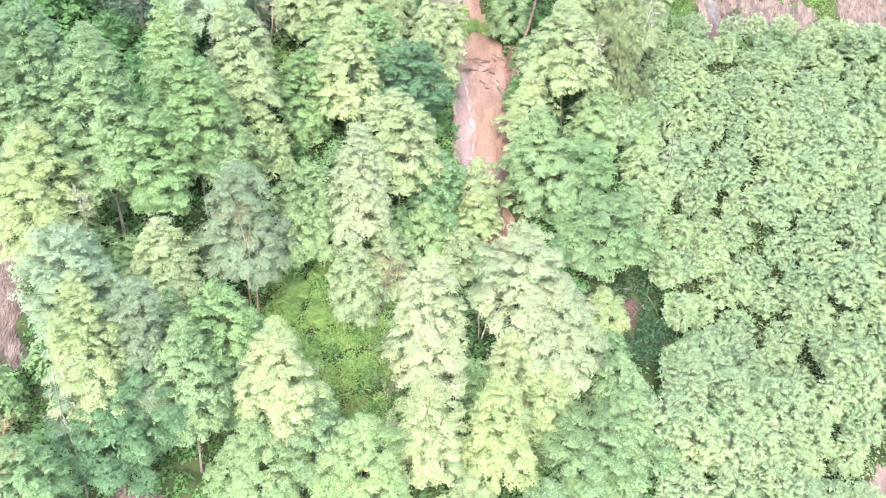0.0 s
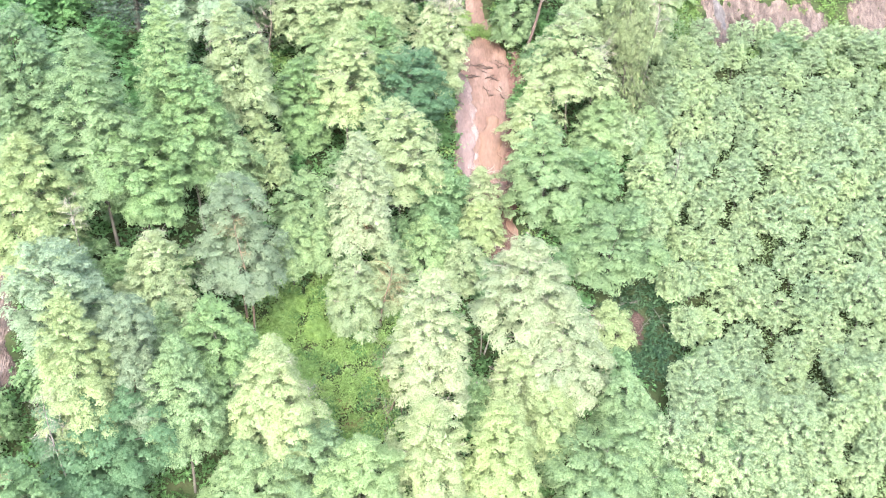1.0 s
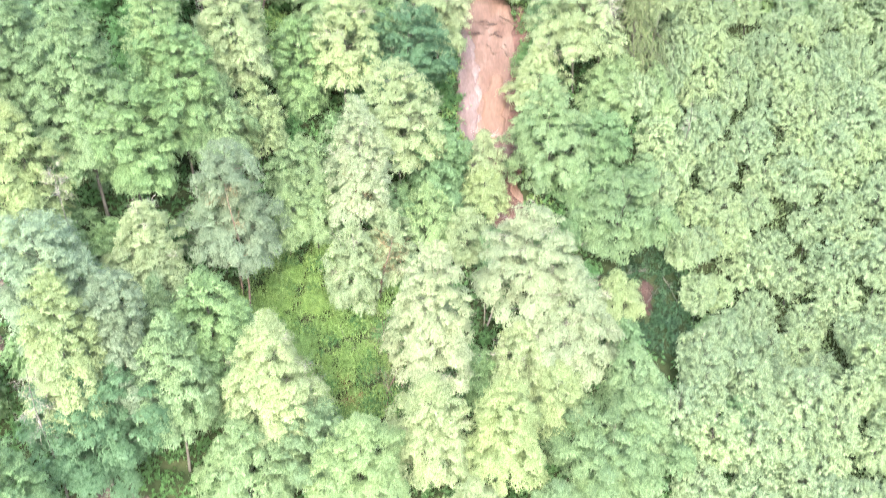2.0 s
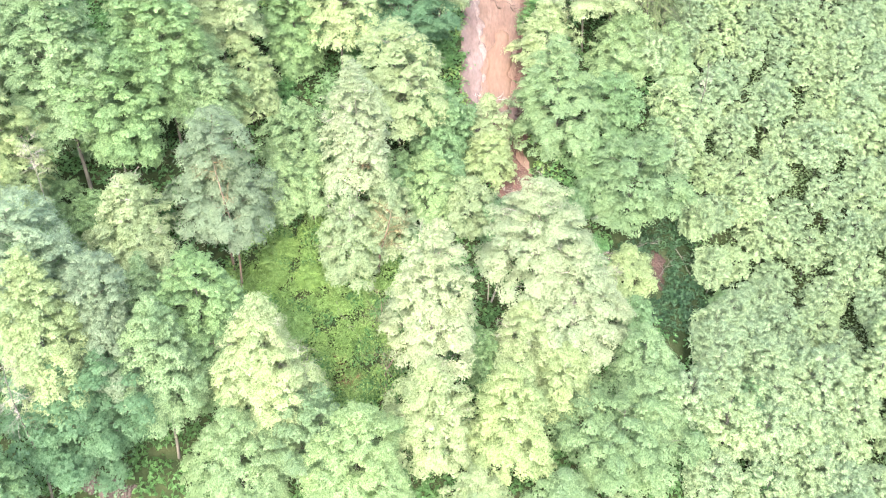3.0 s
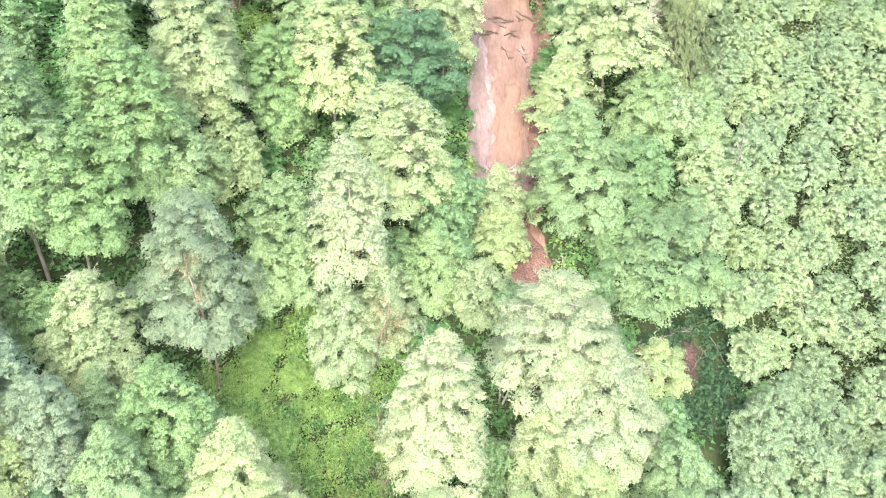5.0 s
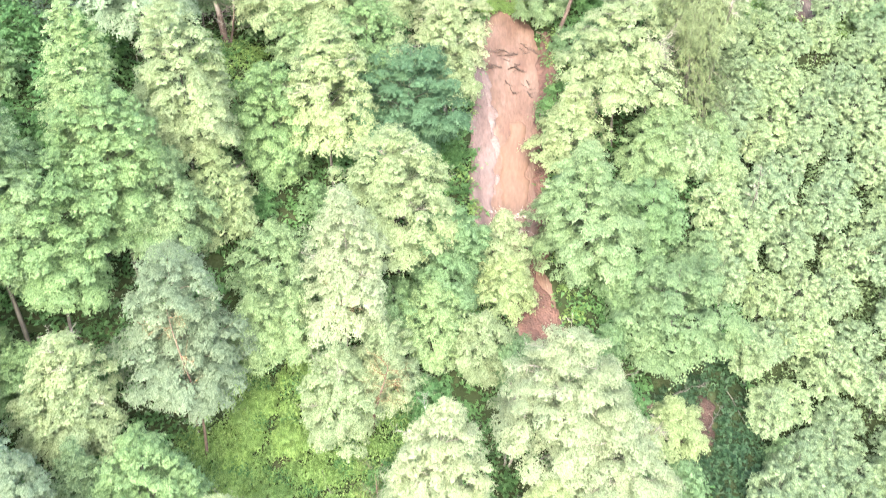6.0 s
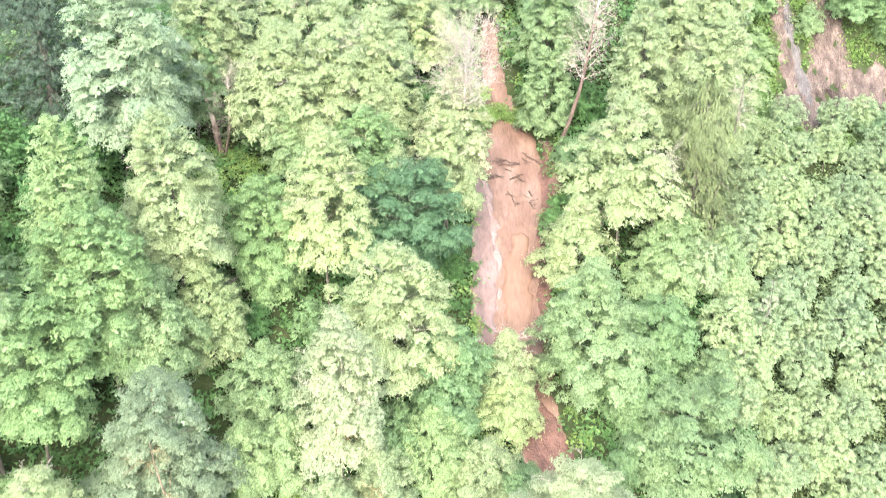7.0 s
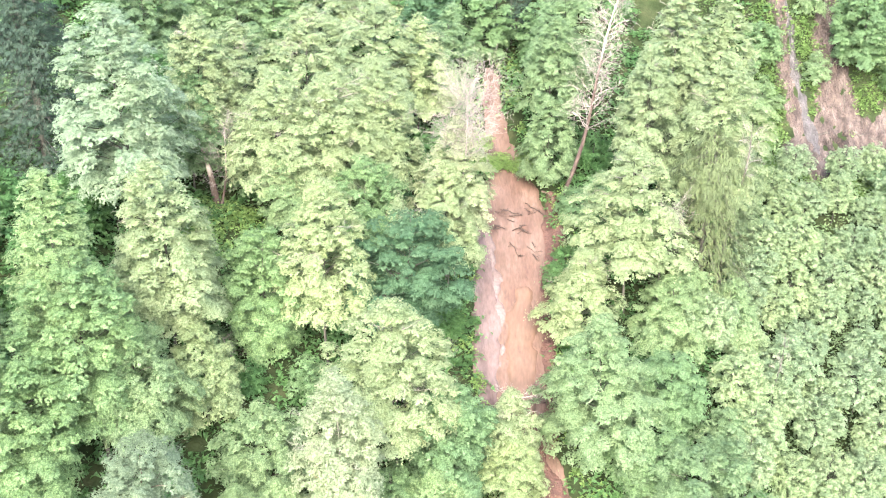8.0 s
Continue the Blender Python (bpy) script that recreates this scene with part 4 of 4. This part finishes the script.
def fallen(name, label, x, y, length, heading, thick, wood, seed, rise=0.06, count=6):
    """A fallen bough or trunk that lies along the slope."""
    rng = np.random.default_rng(seed)
    a = radians(heading)
    thing = tagged(new(name), label, "dead wood")
    thing.matrix_world = pose(x, y, stand(x, y))
    s = np.linspace(-0.5, 0.5, 7) * length
    px, py = x + s * math.cos(a), y + s * math.sin(a) + rng.normal(size=7) * 0.04 * length
    px = px + np.sin(s * 2.1 + seed) * 0.035 * length * math.sin(a)
    pz = ground_z(px, py) + SURFACE.get(wood.name, 0.0) + thick + rise
    path = np.stack([px - x, py - y, pz - stand(x, y)], 1)
    part("stem", tube(path, np.linspace(thick, thick * 0.4, 7), 6), wood, thing)
    for k in range(count):
        j = rng.integers(1, 6)
        turn = a + rng.choice([-1, 1]) * rng.uniform(0.4, 1.1)
        way = np.array([math.cos(turn), math.sin(turn), 0.35 * math.sin(turn) + rng.uniform(0.0, 0.2)])
        part("branch", twigs(crooked(path[j], way, length * rng.uniform(0.10, 0.24), rng, 0.15, 4), rng, 3, 0.09 * length, thick * 0.4), wood, thing)
    return thing


SURFACE = {"wet_dark_wood": 0.30}
ON_MUD = "dark wet branch stranded on the red mud"
for k, (x, y, length, heading) in enumerate(((2.8, 130.0, 2.6, 12), (4.2, 130.2, 2.2, -18), (4.6, 129.8, 1.8, 8), (6.3, 131.1, 2.6, -40), (7.2, 130.4, 1.6, -55),
                                             (2.2, 127.8, 3.0, 15), (3.1, 128.2, 1.6, -12), (4.9, 128.2, 2.0, 30), (5.3, 127.8, 1.5, -35), (4.5, 125.3, 3.2, -62),
                                             (6.2, 126.2, 1.1, -70), (6.3, 124.5, 1.3, -65), (7.2, 123.2, 1.4, -40), (4.1, 129.0, 0.9, -20))):
    fallen("driftwood_branch", ON_MUD, x, y, 0.75 * length, heading, 0.06 + 0.015 * (k % 3), WET, 60 + k, 0.02, 8)
pick = random.Random(9)
for k in range(18):
    cx, cy = ((3.1, 130.1), (4.5, 130.0), (2.7, 127.9), (4.9, 128.1), (6.7, 130.6), (6.4, 125.2))[k % 6]
    fallen("driftwood_branch", "short dark stick stranded on the red mud", cx + pick.uniform(-1, 1), cy + pick.uniform(-0.45, 0.45), pick.uniform(0.5, 1.2),
           pick.uniform(-60, 40), 0.04, WET, 140 + k, 0.02, 2)
fallen("fallen_log", "bleached fallen trunk with broken limbs across the shrubs", -5.6, 83.3, 6.0, 107, 0.05, DEAD, 81, 0.6, 12)
fallen("fallen_log", "reddish-brown rotting trunk lying downhill", -5.4, 80.8, 5.0, 98, 0.09, DEAD_BROWN, 82, 0.5, 12)
fallen("fallen_branch", "pile of grey broken sticks in the undergrowth", 4.2, 85.3, 4.2, -25, 0.10, DEAD, 83, 0.9, 9)
fallen("fallen_branch", "pile of grey broken sticks in the undergrowth", 5.4, 84.6, 3.4, 5, 0.09, DEAD, 84, 0.9, 8)
fallen("fallen_branch", "thin bleached pole lying across bright shrubs", -8.8, 85.2, 4.0, -48, 0.03, BARK_PALE, 85, 0.8, 3)
fallen("fallen_branch", "heap of brown dead twigs at the edge of the shrubs", -10.0, 80.6, 3.4, 20, 0.07, DEAD_BROWN, 86, 0.5, 8)
fallen("fallen_branch", "brown broken bough hanging over the chute's edge", 7.4, 109.5, 2.6, 20, 0.08, DEAD_BROWN, 87, 0.7, 4)
fallen("fallen_log", "dark broken trunk in the gap by the mud", 18.6, 96.5, 4.0, 30, 0.09, BARK, 88, 0.6, 6)
for k, (x, y, length, heading) in enumerate(((16.6, 97.6, 3.4, -20), (20.6, 95.4, 3.6, 55), (22.8, 97.4, 3.0, -35), (14.8, 94.2, 2.8, 15), (17.4, 91.2, 3.2, 40))):
    fallen("fallen_branch", "dark broken bough in the shaded gap beside the mud", x, y, length, heading, 0.05, BARK, 180 + k, 0.4, 5)
fallen("root_tangle", "tangle of dark roots along the eroded edge of the chute", 8.4, 131.2, 4.5, -62, 0.10, DEAD_BROWN, 89, 0.3, 8)
fallen("root_tangle", "tangle of dark roots along the eroded edge of the chute", 8.0, 122.5, 4.0, -85, 0.09, DEAD_BROWN, 90, 0.3, 7)

for k, (x, y, length, heading) in enumerate(((35.2, 158.0, 2.4, 70), (36.6, 149.0, 2.0, 60), (38.6, 146.2, 2.6, 20), (41.2, 149.5, 2.2, 80), (43.4, 146.4, 2.4, -10), (34.4, 154.0, 1.8, 95))):
    fallen("fallen_branch", "dark uprooted branch on the bare eroded slope", x, y, length, heading, 0.05, BARK, 200 + k, 0.2, 5)


# ---- growth along the chute and on the steep slope ----
BUSH = grow("sapling", 4.0, 0.3, 2.0, 991)
BUSH = (mesh_of("stems", *BUSH[0], BARK, True), mesh_of("leaves", *BUSH[1], LEAF["shrub"]))
def near_line(line, low, high):
    return lambda x, y: (along(line, x, y)[0] > low) & (along(line, x, y)[0] < high)


clumps("bank_shrubs", "fresh green shrubs overhanging the edges of the mud chute", LEAF["shrub"], 900, (-3, 14, 100, 152), 0.75, 0.9, 24, 0.28,
       near_line(CHUTE, -2.6, -0.45), 5)
clumps("slope_grass", "yellow-green grass and weeds on the steep eroded slope", LEAF["grass"], 5200, (28, 72, 133, 168), 0.85, 0.6, 16, 0.26,
       lambda x, y: y > 137 + 0.12 * (x - 30), 6)
heap = random.Random(31)
for k in range(26):
    x, y = heap.uniform(-18, -4.5), heap.uniform(78.5, 94)
    if ((x + 11.5) / 7.5) ** 2 + ((y - 86.5) / 8.5) ** 2 < 1 and free(x, y, 0.2):
        thing = planted("bush", x, y, BUSH[0], BUSH[1], x * 70, heap.uniform(0.30, 0.62), 1.25)
        tagged(thing, "berry bush standing out of a green thicket", "bush", "berry bushes in the opening")
for x, y, size in ((3.3, 136.8, 0.42), (4.5, 136.2, 0.30), (5.9, 136.6, 0.46), (2.0, 135.6, 0.46), (6.9, 135.4, 0.36), (1.5, 138.2, 0.42)):
    thing = planted("bush", x, y, BUSH[0], BUSH[1], x * 80, size, 1.25)
    thing.location.z += 0.25
    tagged(thing, "small bright green bush growing out of the red mud", "bush")
# the dark leaf colour here stands in for the shade of the gap
clumps("gap_undergrowth", "ferns and brambles by the mud, the gap's shade put into their leaf colour", LEAF["fern"], 520, (14, 28, 88, 104), 0.8, 0.9, 22, 0.34,
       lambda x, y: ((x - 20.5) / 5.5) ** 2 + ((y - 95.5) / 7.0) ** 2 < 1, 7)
clumps("cliff_tufts", "scattered grass tufts and seedlings on bare eroded earth", LEAF["grass"], 2200, (31, 54, 139, 168), 0.40, 0.75, 11, 0.26,
       lambda x, y: rumple(x, y, 3.0) > 0.12, 8, 0.9, 1.2)
clumps("snag_shrubs", "bright green shrubs round the foot of the broken snag", LEAF["shrub"], 260, (-28, -17, 117, 126), 0.8, 1.0, 26, 0.26,
       lambda x, y: ((x + 22) / 4.5) ** 2 + ((y - 121.5) / 3.6) ** 2 < 1, 9)
clumps("cliff_grass", "bright yellow-green grass between bare strips of the eroded slope", LEAF["grass"], 3600, (31, 54, 139, 168), 0.5, 0.55, 13, 0.26,
       lambda x, y: y > 140, 10, 0.9, 0.05)
